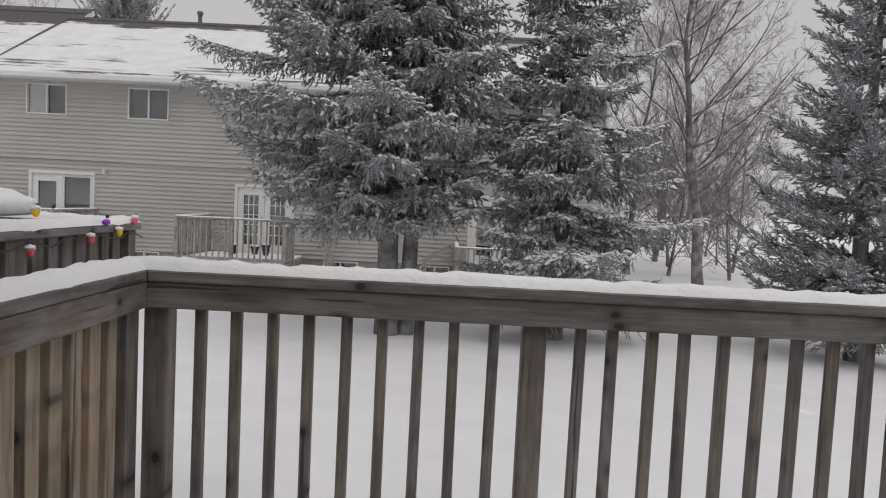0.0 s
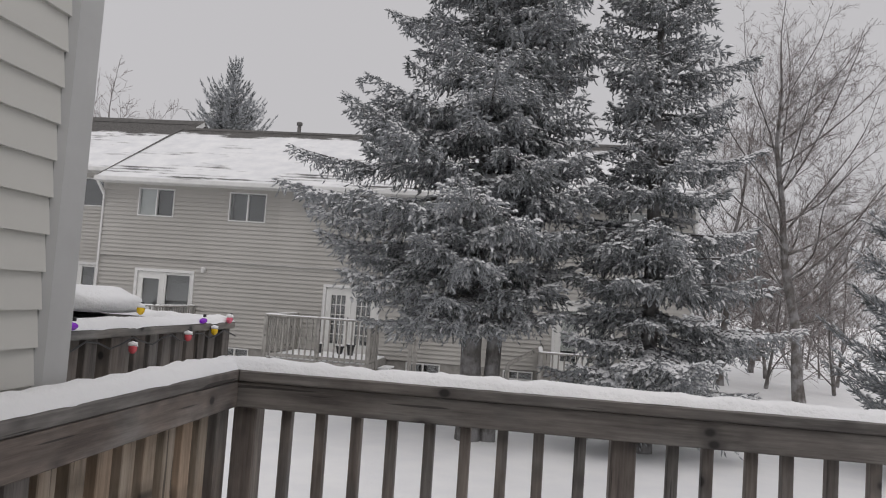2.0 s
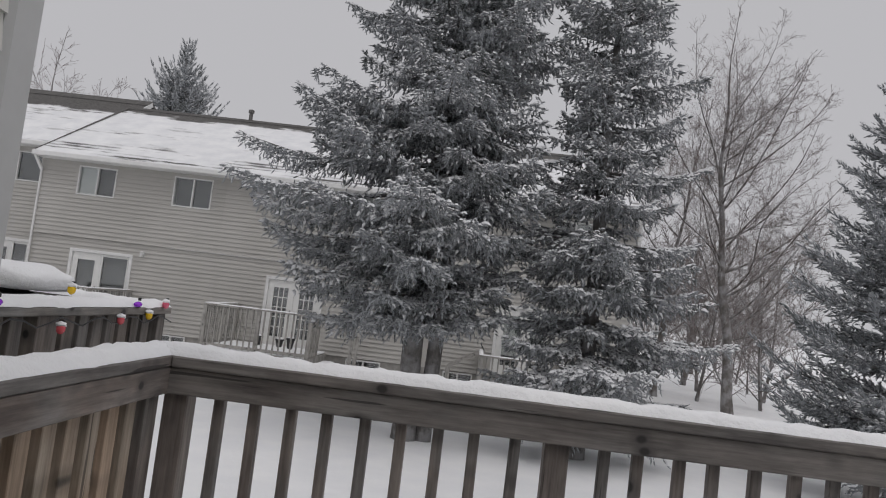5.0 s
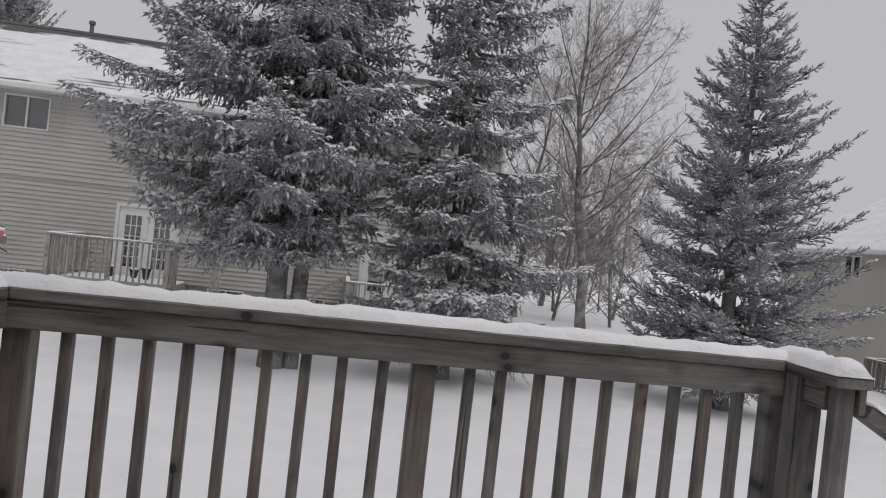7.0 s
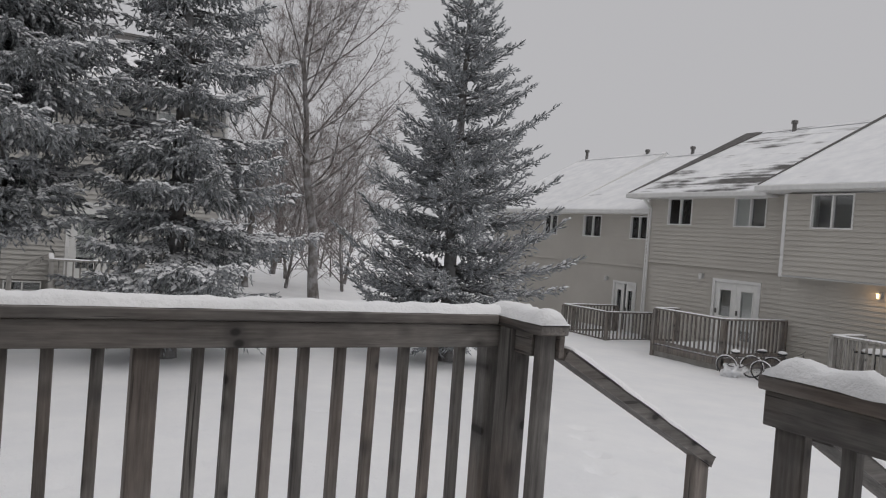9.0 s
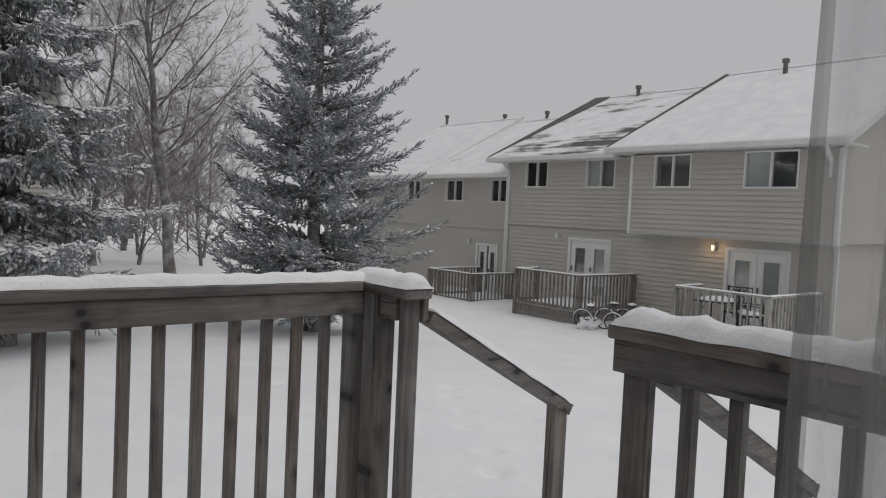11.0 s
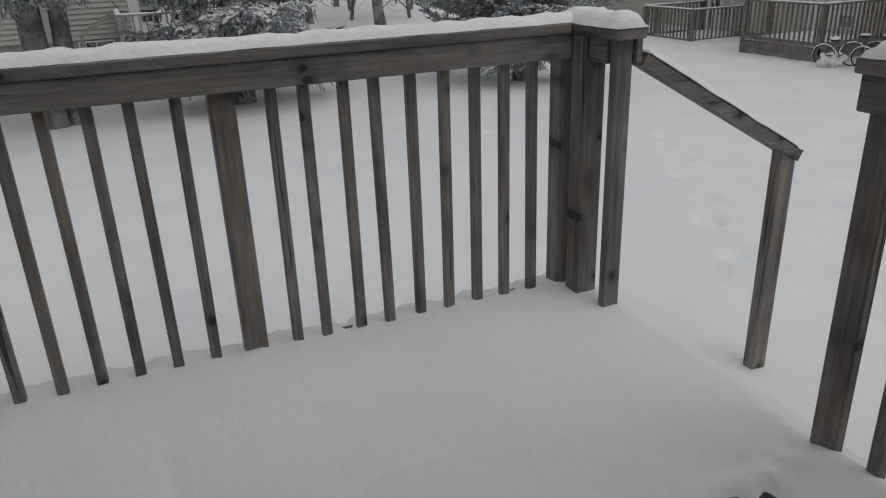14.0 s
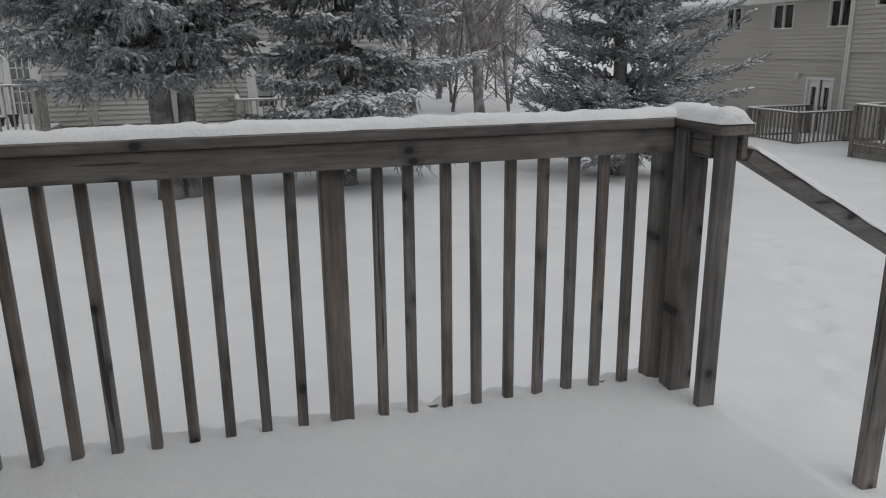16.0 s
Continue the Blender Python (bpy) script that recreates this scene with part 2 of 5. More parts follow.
def part(name, bm, material, parent=None, label="", smooth=False):
    me = bpy.data.meshes.new(name)
    if parent is not None:
        bmesh.ops.translate(bm, verts=bm.verts, vec=-origin_of(parent))
    bm.to_mesh(me)
    bm.free()
    me.materials.append(material)
    if smooth:
        me.polygons.foreach_set("use_smooth", [True] * len(me.polygons))
    ob = new(name, me)
    ob.parent = parent
    return tagged(ob, label)


def raw(name, verts, faces, material, parent=None, label="", smooth=False):
    """Links plain arrays as one mesh."""
    me = bpy.data.meshes.new(name)
    verts = np.asarray(verts, dtype=np.float64)
    if parent is not None:
        verts = verts - np.array(origin_of(parent))
    me.from_pydata(verts.tolist(), [], faces if isinstance(faces, list) else faces.tolist())
    me.materials.append(material)
    if smooth:
        me.polygons.foreach_set("use_smooth", [True] * len(me.polygons))
    me.update()
    ob = new(name, me)
    ob.parent = parent
    return tagged(ob, label)


def box(x0, x1, y0, y1, z0, z1, bevel=0.0, bm=None):
    own = bmesh.new()
    bmesh.ops.create_cube(own, size=1.0)
    for v in own.verts:
        v.co = Vector(((x0 + x1) / 2 + v.co.x * (x1 - x0), (y0 + y1) / 2 + v.co.y * (y1 - y0), (z0 + z1) / 2 + v.co.z * (z1 - z0)))
    if bevel:
        bmesh.ops.bevel(own, geom=own.edges[:], offset=bevel, segments=1, affect="EDGES")
    if bm is None:
        return own
    return merge(bm, own)


def merge(bm, other):
    me = bpy.data.meshes.new("tmp")
    other.to_mesh(me)
    other.free()
    bm.from_mesh(me)
    bpy.data.meshes.remove(me)
    return bm


def beam(p, q, w, h, bevel=0.004, bm=None):
    """A straight timber from p to q, w wide (level) and h high."""
    p, q = Vector(p), Vector(q)
    d = (q - p)
    side = d.cross(Vector((0, 0, 1)))
    side = Vector((1, 0, 0)) if side.length < 1e-6 else side.normalized()
    up = side.cross(d).normalized()
    own = bmesh.new()
    bmesh.ops.create_cube(own, size=1.0)
    mid, n = (p + q) / 2, d.normalized()
    for v in own.verts:
        v.co = mid + n * v.co.x * d.length + side * v.co.y * w + up * v.co.z * h
    if bevel:
        bmesh.ops.bevel(own, geom=own.edges[:], offset=bevel, segments=1, affect="EDGES")
    return own if bm is None else merge(bm, own)


def tube(points, radii, sides=8, bm=None, caps=True):
    """A tapered tube through points."""
    own = bmesh.new()
    rings = []
    pts = [Vector(p) for p in points]
    for i, p in enumerate(pts):
        d = (pts[min(i + 1, len(pts) - 1)] - pts[max(i - 1, 0)]).normalized()
        a = d.orthogonal().normalized() if abs(d.z) > 0.95 else d.cross(Vector((0, 0, 1))).normalized()
        b = d.cross(a)
        rings.append([own.verts.new(p + (a * math.cos(t) + b * math.sin(t)) * radii[i]) for t in (2 * math.pi * k / sides for k in range(sides))])
    for r, s in zip(rings, rings[1:]):
        for k in range(sides):
            own.faces.new((r[k], r[(k + 1) % sides], s[(k + 1) % sides], s[k]))
    if caps:
        own.faces.new(rings[0][::-1])
        own.faces.new(rings[-1])
    return own if bm is None else merge(bm, own)


def lathe(profile, at, sides=16):
    """A turned body from (radius, height) pairs."""
    return tube([Vector(at) + Vector((0, 0, h)) for _, h in profile], [max(r, 0.001) for r, _ in profile], sides)


def lump(at, size, seed=0, cuts=3, rough=0.12, flat=None):
    """An uneven rounded body, for snow heaps."""
    bm = bmesh.new()
    bmesh.ops.create_icosphere(bm, subdivisions=cuts, radius=1.0)
    for v in bm.verts:
        n = noise.noise(v.co * 1.7 + Vector((seed * 3.1, seed, 0))) * rough * 2
        c = v.co * (1 + n)
        if flat is not None:
            c.z = max(c.z, flat)
        v.co = Vector((at[0] + c.x * size[0], at[1] + c.y * size[1], at[2] + c.z * size[2]))
    return bm


def snow_strip(name, p, q, width, height, label, category="snow", seed=0, step=0.03, parent=None, lean=0.0):
    """Snow lying along a rail from p to q: rounded across, lumpy along, overhanging here and there."""
    p, q = Vector(p), Vector(q)
    d = q - p
    n = max(4, int(d.length / step))
    d.normalize()
    side = d.cross(Vector((0, 0, 1))).normalized()
    m = 9
    verts, faces = [], []
    for i in range(n + 1):
        s = (q - p).length * i / n
        c = p + d * s
        end = min(1.0, min(s, (q - p).length - s) / 0.05)
        hh = height * (0.78 + 0.22 * noise.noise(Vector((s * 2.3, seed * 5.3, 0))) + 0.22 * noise.noise(Vector((s * 11, seed, 3)))) * (0.35 + 0.65 * math.sqrt(max(end, 0)))
        for j in range(m):
            u = -1 + 2 * j / (m - 1)
            over = 1.0 + 0.10 * noise.noise(Vector((s * 9, u * 2, seed + 9)))
            w = width / 2 * u * over
            z = hh * (1 - abs(u) ** 3.2) + 0.008 * noise.noise(Vector((s * 30, u * 6, seed)))
            if abs(u) == 1:
                z = 0.001 - 0.012 * max(0, noise.noise(Vector((s * 7, u, seed + 4))))
            verts.append(c + side * w + Vector((0, 0, max(z, -0.02))))
    for i in range(n):
        for j in range(m - 1):
            a = i * m + j
            faces.append((a, a + 1, a + m + 1, a + m))
    for e in (0, n):
        ring = [e * m + j for j in range(m)]
        faces.append(tuple(ring) if e else tuple(ring[::-1]))
    ob = raw(name, [tuple(v) for v in verts], faces, SNOW, parent, label if parent else "", smooth=True)
    return ob if parent else tagged(ob, label, category, "", "stuff")


def ground_z(x, y):
    """Height of the snowy ground."""
    def ease(a, lo, hi):
        t = min(1, max(0, (a - lo) / (hi - lo)))
        return t * t * (3 - 2 * t)
    return -0.50 - 0.28 * ease(y, 2, 14) - 0.45 * ease(x, 2.5, 14) * (1 - 0.4 * ease(y, 18, 40))


# ---------------- ground ----------------
def build_ground():
    xs = np.unique(np.concatenate([np.arange(-16, -2.6, 0.25), np.arange(-2.6, 6.4, 0.075), np.arange(6.4, 22, 0.25), np.linspace(-60, -16, 24), np.linspace(22, 70, 24), np.array([-1500, -600, -250, -120, 120, 250, 600, 1500])]))
    ys = np.unique(np.concatenate([np.arange(-1, 2.6, 0.25), np.arange(2.6, 9.0, 0.075), np.arange(9.0, 26, 0.25), np.linspace(26, 70, 30), np.array([-1500, -500, -150, -40, -10, 90, 130, 250, 600, 1500])]))
    r = random.Random(3)
    prints = [(r.uniform(-2, 6), r.uniform(2.9, 8.6), r.uniform(0.07, 0.14), r.uniform(0.02, 0.05)) for _ in range(46)]
    prints += [(2.6 + 0.35 * i, 2.3 + 0.55 * i + 0.12 * (i % 2), 0.13, 0.06) for i in range(9)]
    verts = []
    for y in ys:
        for x in xs:
            z = ground_z(x, y)
            if abs(x) < 70 and abs(y) < 75:
                z += 0.05 * noise.noise(Vector((x * 0.35, y * 0.35, 0))) + 0.018 * noise.noise(Vector((x * 1.9, y * 1.9, 5)))
                if -2.6 < x < 6.6 and 2.5 < y < 9.2:
                    for cx, cy, rr, dz in prints:
                        q = ((x - cx) ** 2 + (y - cy) ** 2) / (rr * rr)
                        if q < 4:
                            z -= dz * math.exp(-q * 1.5) - 0.35 * dz * math.exp(-(math.sqrt(q) - 1.3) ** 2 * 6)
            verts.append((x, y, z))
    w = len(xs)
    faces = [(j * w + i, j * w + i + 1, (j + 1) * w + i + 1, (j + 1) * w + i) for j in range(len(ys) - 1) for i in range(w - 1)]
    tagged(raw("ground", verts, faces, SNOW, smooth=True), "open yard under a smooth cover of fresh snow", "ground", "", "structure")


build_ground()


# ---------------- our deck ----------------
def baluster_mesh(w, height, material, name="baluster"):
    bm = box(-w / 2, w / 2, -w / 2, w / 2, 0, height, 0.003)
    me = bpy.data.meshes.new(name)
    bm.to_mesh(me)
    bm.free()
    me.materials.append(material)
    return me


def piece(name, me, parent, at, rz=0.0):
    ob = new(name, me)
    ob.parent = parent
    ob.location = Vector(at) - origin_of(parent)
    ob.rotation_euler = (0, 0, rz)
    return ob


CAP_LO, CAP_HI, FASCIA_LO = 1.135, 1.175, 1.040


def build_deck():
    deck = thing("deck", (0, 1.4, -0.5), "weathered grey-brown timber deck with railing, deep in snow", "deck")
    # floor boards and rim
    for i in range(17):
        y0 = 0.33 + i * 0.1395
        part("floor_board", box(-1.52, 1.50, y0, y0 + 0.134, -0.036, 0.0, 0.003), WOOD_X, deck)
    part("rim_board", box(-1.52, 1.50, 2.66, 2.70, -0.24, -0.04, 0.003), WOOD_X, deck)
    part("rim_board", box(1.46, 1.50, 0.36, 2.655, -0.24, -0.04, 0.003), WOOD_Y, deck)
    for x in (-1.45, 0.0, 1.40):
        part("footing_post", box(x - 0.045, x + 0.045, 2.55, 2.64, -0.75, -0.04, 0.004), WOOD_Z, deck)
    # front posts
    posts = [(-1.404, -1.315, 2.540, 2.629), (-1.500, -1.411, 2.430, 2.519), (-0.032, 0.054, 2.540, 2.629), (1.340, 1.429, 2.540, 2.629),
             (1.357, 1.457, 2.402, 2.491), (1.385, 1.463, 2.244, 2.282), (1.447, 1.486, 1.160, 1.249), (1.447, 1.536, 0.36, 0.449), (-1.500, -1.411, 0.36, 0.449), (-1.500, -1.411, 1.35, 1.439)]
    for x0, x1, y0, y1 in posts:
        part("post", box(x0, x1, y0, y1, -0.03, CAP_LO - 0.002, 0.005), WOOD_Z, deck)
    # front railing
    part("fascia", box(-1.405, 1.366, 2.500, 2.538, FASCIA_LO, CAP_LO - 0.001, 0.003), WOOD_X, deck)
    part("cap_rail", box(-1.374, 1.352, 2.486, 2.628, CAP_LO, CAP_HI, 0.005), WOOD_X, deck)
    part("bottom_rail", box(-1.31, 1.32, 2.581, 2.615, -0.02, 0.03, 0.003), WOOD_X, deck)
    bal = baluster_mesh(0.038, FASCIA_LO + 0.03, WOOD_Z)
    for a in ((-1.203, -1.069, -0.937, -0.805, -0.671, -0.540, -0.411, -0.278, -0.142), (0.172, 0.290, 0.434, 0.558, 0.695, 0.825, 0.957, 1.087, 1.221)):
        for x in a:
            ob = piece("baluster", bal, deck, (x, 2.560, 0.0))
            ob.rotation_euler = (random.uniform(-0.004, 0.004), random.uniform(-0.006, 0.006), 0)
    # short return at the steps
    part("fascia", box(1.367, 1.371, 2.49, 2.538, FASCIA_LO, CAP_LO - 0.001, 0.003), WOOD_Y, deck)
    part("cap_rail", box(1.354, 1.492, 2.205, 2.628, CAP_LO - 0.004, CAP_HI - 0.004, 0.005), WOOD_Y, deck)
    part("fascia", box(1.464, 1.490, 2.225, 2.62, FASCIA_LO, CAP_LO - 0.005, 0.003), WOOD_Y, deck)
    part("fascia", box(1.374, 1.416, 2.285, 2.400, FASCIA_LO, CAP_LO - 0.005, 0.003), WOOD_Y, deck)
    # right railing
    part("fascia", box(1.412, 1.446, 0.36, 1.262, FASCIA_LO, CAP_LO - 0.001, 0.003), WOOD_Y, deck)
    part("cap_rail", box(1.395, 1.537, 0.34, 1.275, CAP_LO, CAP_HI, 0.005), WOOD_Y, deck)
    for y in (1.04, 0.90, 0.77, 0.624, 0.49):
        piece("baluster", bal, deck, (1.467, y, 0.0))
    # left railing
    part("fascia", box(-1.409, -1.376, 0.36, 2.498, FASCIA_LO, CAP_LO - 0.001, 0.003), WOOD_Y, deck)
    part("cap_rail", box(-1.518, -1.3755, 0.34, 2.628, CAP_LO + 0.0005, CAP_HI, 0.005), WOOD_Y, deck)
    slat = bpy.data.meshes.new("slat")
    bm = box(-0.019, 0.019, -0.034, 0.034, 0.0, FASCIA_LO + 0.03, 0.003)
    bm.to_mesh(slat)
    bm.free()
    slat.materials.append(WOOD_WARM)
    for lo, hi, n in ((0.449, 1.35, 7), (1.439, 2.43, 8)):
        for i in range(n):
            piece("slat", slat, deck, (-1.446, lo + (hi - lo) * (i + 0.7) / (n + 0.4), 0.0))
    # handrails of the steps
    for y, x0, z0, x1, z1 in ((2.266, 1.50, 1.085, 2.365, 0.600), (1.18, 1.54, 1.06, 2.50, 0.535)):
        rail = part("handrail", beam((x0, y, z0 - 0.03), (x1, y, z1 - 0.03), 0.089, 0.045), WOOD_X, deck)
        xp = x1 - 0.09
        part("handrail_post", box(xp, xp + 0.086, y - 0.03, y + 0.03, -0.62, z1 + 0.005, 0.004), WOOD_Z, deck)
    # steps under the snow
    for i, (x, z) in enumerate(((1.51, -0.37), (1.80, -0.57))):
        part("step", box(x, x + 0.29, 1.20, 2.24, z - 0.04, z, 0.004), WOOD_Y, deck)
    part("stringer", beam((1.50, 1.26, -0.32), (2.05, 1.26, -0.68), 0.04, 0.2), WOOD_X, deck)
    part("stringer", beam((1.50, 2.19, -0.32), (2.05, 2.19, -0.68), 0.04, 0.2), WOOD_X, deck)


build_deck()


def build_deck_snow():
    xs, ys = np.arange(-1.50, 1.56, 0.025), np.arange(0.34, 2.70, 0.025)
    verts = []
    dents = [(1.07, 1.14, 0.06, 0.045, 0.10), (1.17, 1.12, 0.03, 0.05, 0.09), (0.98, 1.10, 0.05, 0.03, 0.07), (1.27, 1.16, 0.035, 0.06, 0.06), (1.40, 1.28, 0.10, 0.09, 0.05), (1.15, 1.24, 0.16, 0.05, 0.03),
             (-0.12, 2.07, 0.16, 0.018, 0.020), (-0.36, 1.85, 0.025, 0.24, 0.016), (0.14, 2.03, 0.07, 0.02, 0.020), (0.30, 1.66, 0.32, 0.035, 0.016), (0.05, 1.55, 0.20, 0.03, 0.018), (0.45, 1.80, 0.10, 0.05, 0.012),
             (0.75, 1.55, 0.22, 0.14, -0.022), (0.15, 1.35, 0.35, 0.14, -0.022), (-0.65, 1.75, 0.20, 0.20, -0.015), (0.55, 1.20, 0.15, 0.06, 0.02)]
    for y in ys:
        for x in xs:
            z = 0.055 + 0.018 * noise.noise(Vector((x * 1.2, y * 1.2, 2))) + 0.009 * noise.noise(Vector((x * 5, y * 7, 7)))
            z -= 0.03 * max(0, (y - 2.52) / 0.15) * (0.8 + noise.noise(Vector((x * 14, 0, 1))))
            z += 0.012 * noise.noise(Vector((x * 22, y * 4, 3))) * min(1, max(0, (y - 2.40) / 0.1))
            z -= 0.05 * max(0, (x - 1.45) / 0.1)
            for cx, cy, rx, ry, dz in dents:
                r = ((x - cx) / rx) ** 2 + ((y - cy) / ry) ** 2
                z -= dz * math.exp(-r * 1.2)
            verts.append((x, y, z))
    w = len(xs)
    faces = [(j * w + i, j * w + i + 1, (j + 1) * w + i + 1, (j + 1) * w + i) for j in range(len(ys) - 1) for i in range(w - 1)]
    tagged(raw("deck_snow", verts, faces, SNOW, smooth=True), "smooth fresh snow blanket lying on the deck boards", "snow", "", "stuff")
    # snow on the treads
    xs, ys = np.arange(1.50, 2.25, 0.03), np.arange(1.16, 2.29, 0.03)
    verts = []
    for y in ys:
        for x in xs:
            t = (x - 1.50) / 0.62
            z = -0.10 - 0.43 * min(1.05, t) + 0.035 * math.sin(t * 4 * math.pi) + 0.02 * noise.noise(Vector((x * 5, y * 3, 1)))
            verts.append((x, y, z))
    w = len(xs)
    faces = [(j * w + i, j * w + i + 1, (j + 1) * w + i + 1, (j + 1) * w + i) for j in range(len(ys) - 1) for i in range(w - 1)]
    tagged(raw("step_snow", verts, faces, SNOW, smooth=True), "soft snow burying the short flight of deck steps", "snow", "", "stuff")
    tops = "rounded ridge of fresh snow on a deck railing"
    snow_strip("rail_snow", (-1.49, 2.560, CAP_HI), (1.44, 2.560, CAP_HI), 0.135, 0.046, tops, seed=1)
    snow_strip("rail_snow", (1.424, 2.20, CAP_HI - 0.004), (1.424, 2.63, CAP_HI - 0.004), 0.145, 0.072, tops, seed=2)
    snow_strip("rail_snow", (1.466, 0.34, CAP_HI), (1.466, 1.262, CAP_HI), 0.145, 0.062, tops, seed=3)
    snow_strip("rail_snow", (-1.450, 0.34, CAP_HI), (-1.450, 2.62, CAP_HI), 0.140, 0.050, tops, seed=4)
    for y, x0, z0, x1, z1 in ((2.266, 1.53, 1.075, 2.36, 0.603), (1.18, 1.56, 1.05, 2.49, 0.535)):
        snow_strip("handrail_snow", (x0, y, z0 - 0.004), (x1, y, z1 + 0.002), 0.085, 0.036, "thin line of snow on a sloping handrail", seed=6)


build_deck_snow()


# ---------------- the room the camera looks out of ----------------
def build_room():
    def wall(name, *b):
        tagged(part(name, box(*b), PLASTER), "plain room wall behind the viewer", "wall", "", "structure")
    wall("wall_south", -2.4, 1.6, -4.2, -4.05, 0.0, 2.45)
    wall("wall_west", -2.55, -2.403, -4.2, 0.02, 0.0, 2.45)
    wall("wall_east", 1.603, 1.75, -4.2, 0.02, 0.0, 2.45)
    tagged(part("floor", box(-2.55, 1.75, -4.2, 0.30, -0.12, -0.003), FLOORBOARD), "plain wooden room floor", "floor", "", "structure")
    tagged(part("ceiling", box(-2.55, 1.75, -4.2, 0.30, 2.453, 2.6), PLASTER), "plain white ceiling", "ceiling", "", "structure")
    # outer wall with the patio door's opening
    for b in ((-1.60, -1.25, 0.024, 0.30, -0.5, 2.45), (0.95, 1.75, 0.024, 0.30, -0.5, 2.45), (-1.2475, 0.9475, 0.024, 0.30, 2.12, 2.45), (-2.55, -1.603, 0.024, 0.30, -0.5, 2.45)):
        tagged(part("wall_north", box(*b), SIDING_NEAR), "outer house wall round the patio door", "wall", "", "structure")
    cur = thing("sheer_curtain", (0.5, 0.1, 0.02), "thin grey sheer curtain hanging beside the patio door", "curtain")
    verts, faces = [], []
    n, m = 90, 14
    for i in range(n + 1):
        s = i / n
        for j in range(m + 1):
            z = 0.03 + 2.06 * j / m
            flare = 0.05 * max(0, (1.35 - z)) ** 1.2
            x = 0.108 - 0.3 * flare * (1 - s) + s * 0.70
            y = 0.115 + 0.024 * math.sin(s * 46 + 1.5 * math.sin(s * 9)) * (0.7 + 0.3 * math.sin(z * 2)) + 0.01 * math.sin(s * 17 + z)
            verts.append((x, y, z))
    for i in range(n):
        for j in range(m):
            a = i * (m + 1) + j
            faces.append((a, a + 1, a + m + 2, a + m + 1))
    raw("cloth", verts, faces, SHEER, cur, smooth=True)
    part("curtain_rod", tube([(-1.2, 0.11, 2.115), (0.9, 0.11, 2.115)], [0.008, 0.008], 8), METAL_GREY, cur, "slim metal rod")


build_room()


# ---------------- houses ----------------
class Facade:
    """Places boxes on a wall: u runs along it, d stands out of it, z is up."""

    def __init__(self, plane, along_x):
        self.plane, self.along_x = plane, along_x

    def p(self, u, d, z):
        return (u, self.plane - d, z) if self.along_x else (self.plane - d, u, z)

    def box(self, u0, u1, d0, d1, z0, z1, bevel=0.0, bm=None):
        a, b = self.p(u0, d0, z0), self.p(u1, d1, z1)
        return box(*(v for i in range(3) for v in (min(a[i], b[i]), max(a[i], b[i]))), bevel, bm)


def lapped_wall(F, u0, u1, z0, z1, holes, material, parent, d=0.0, pitch=0.125, lap=0.034, name="siding", label=""):
    """Lapped siding with openings, as one sheet with real laps, backed by a thick wall."""
    zs = sorted({z0, z1, *(z for h in holes for z in h[2:] if z0 < z < z1), *(z0 + pitch * i for i in range(int((z1 - z0) / pitch) + 1))})
    us = sorted({u0, u1, *(u for h in holes for u in h[:2] if u0 < u < u1)})
    verts, faces = [], []
    back = bmesh.new()

    def quad(*ps):
        k = len(verts)
        verts.extend(F.p(*q) for q in ps)
        faces.append((k, k + 1, k + 2, k + 3))

    for a, b in zip(zs, zs[1:]):
        if b - a < 1e-4:
            continue
        f0 = ((a - z0) / pitch + 1e-6) % 1.0
        da, db = d + lap * (1 - f0), d + lap * (1 - f0 - (b - a) / pitch)
        for c, e in zip(us, us[1:]):
            mu, mz = (c + e) / 2, (a + b) / 2
            if any(h[0] < mu < h[1] and h[2] < mz < h[3] for h in holes):
                continue
            quad((c, da, a), (e, da, a), (e, db, b), (c, db, b))
            if f0 < 1e-3:
                quad((c, d - 0.004, a), (e, d - 0.004, a), (e, da, a), (c, da, a))
    ob = raw(name, verts, faces, material, parent, label)
    # the solid wall behind
    zc = sorted({z0, z1, *(z for h in holes for z in h[2:] if z0 < z < z1)})
    for a, b in zip(zc, zc[1:]):
        for c, e in zip(us, us[1:]):
            if not any(h[0] < (c + e) / 2 < h[1] and h[2] < (a + b) / 2 < h[3] for h in holes):
                F.box(c, e, d - 0.16, d - 0.006, a, b, 0, back)
    part("wall", back, material, parent)
    return ob


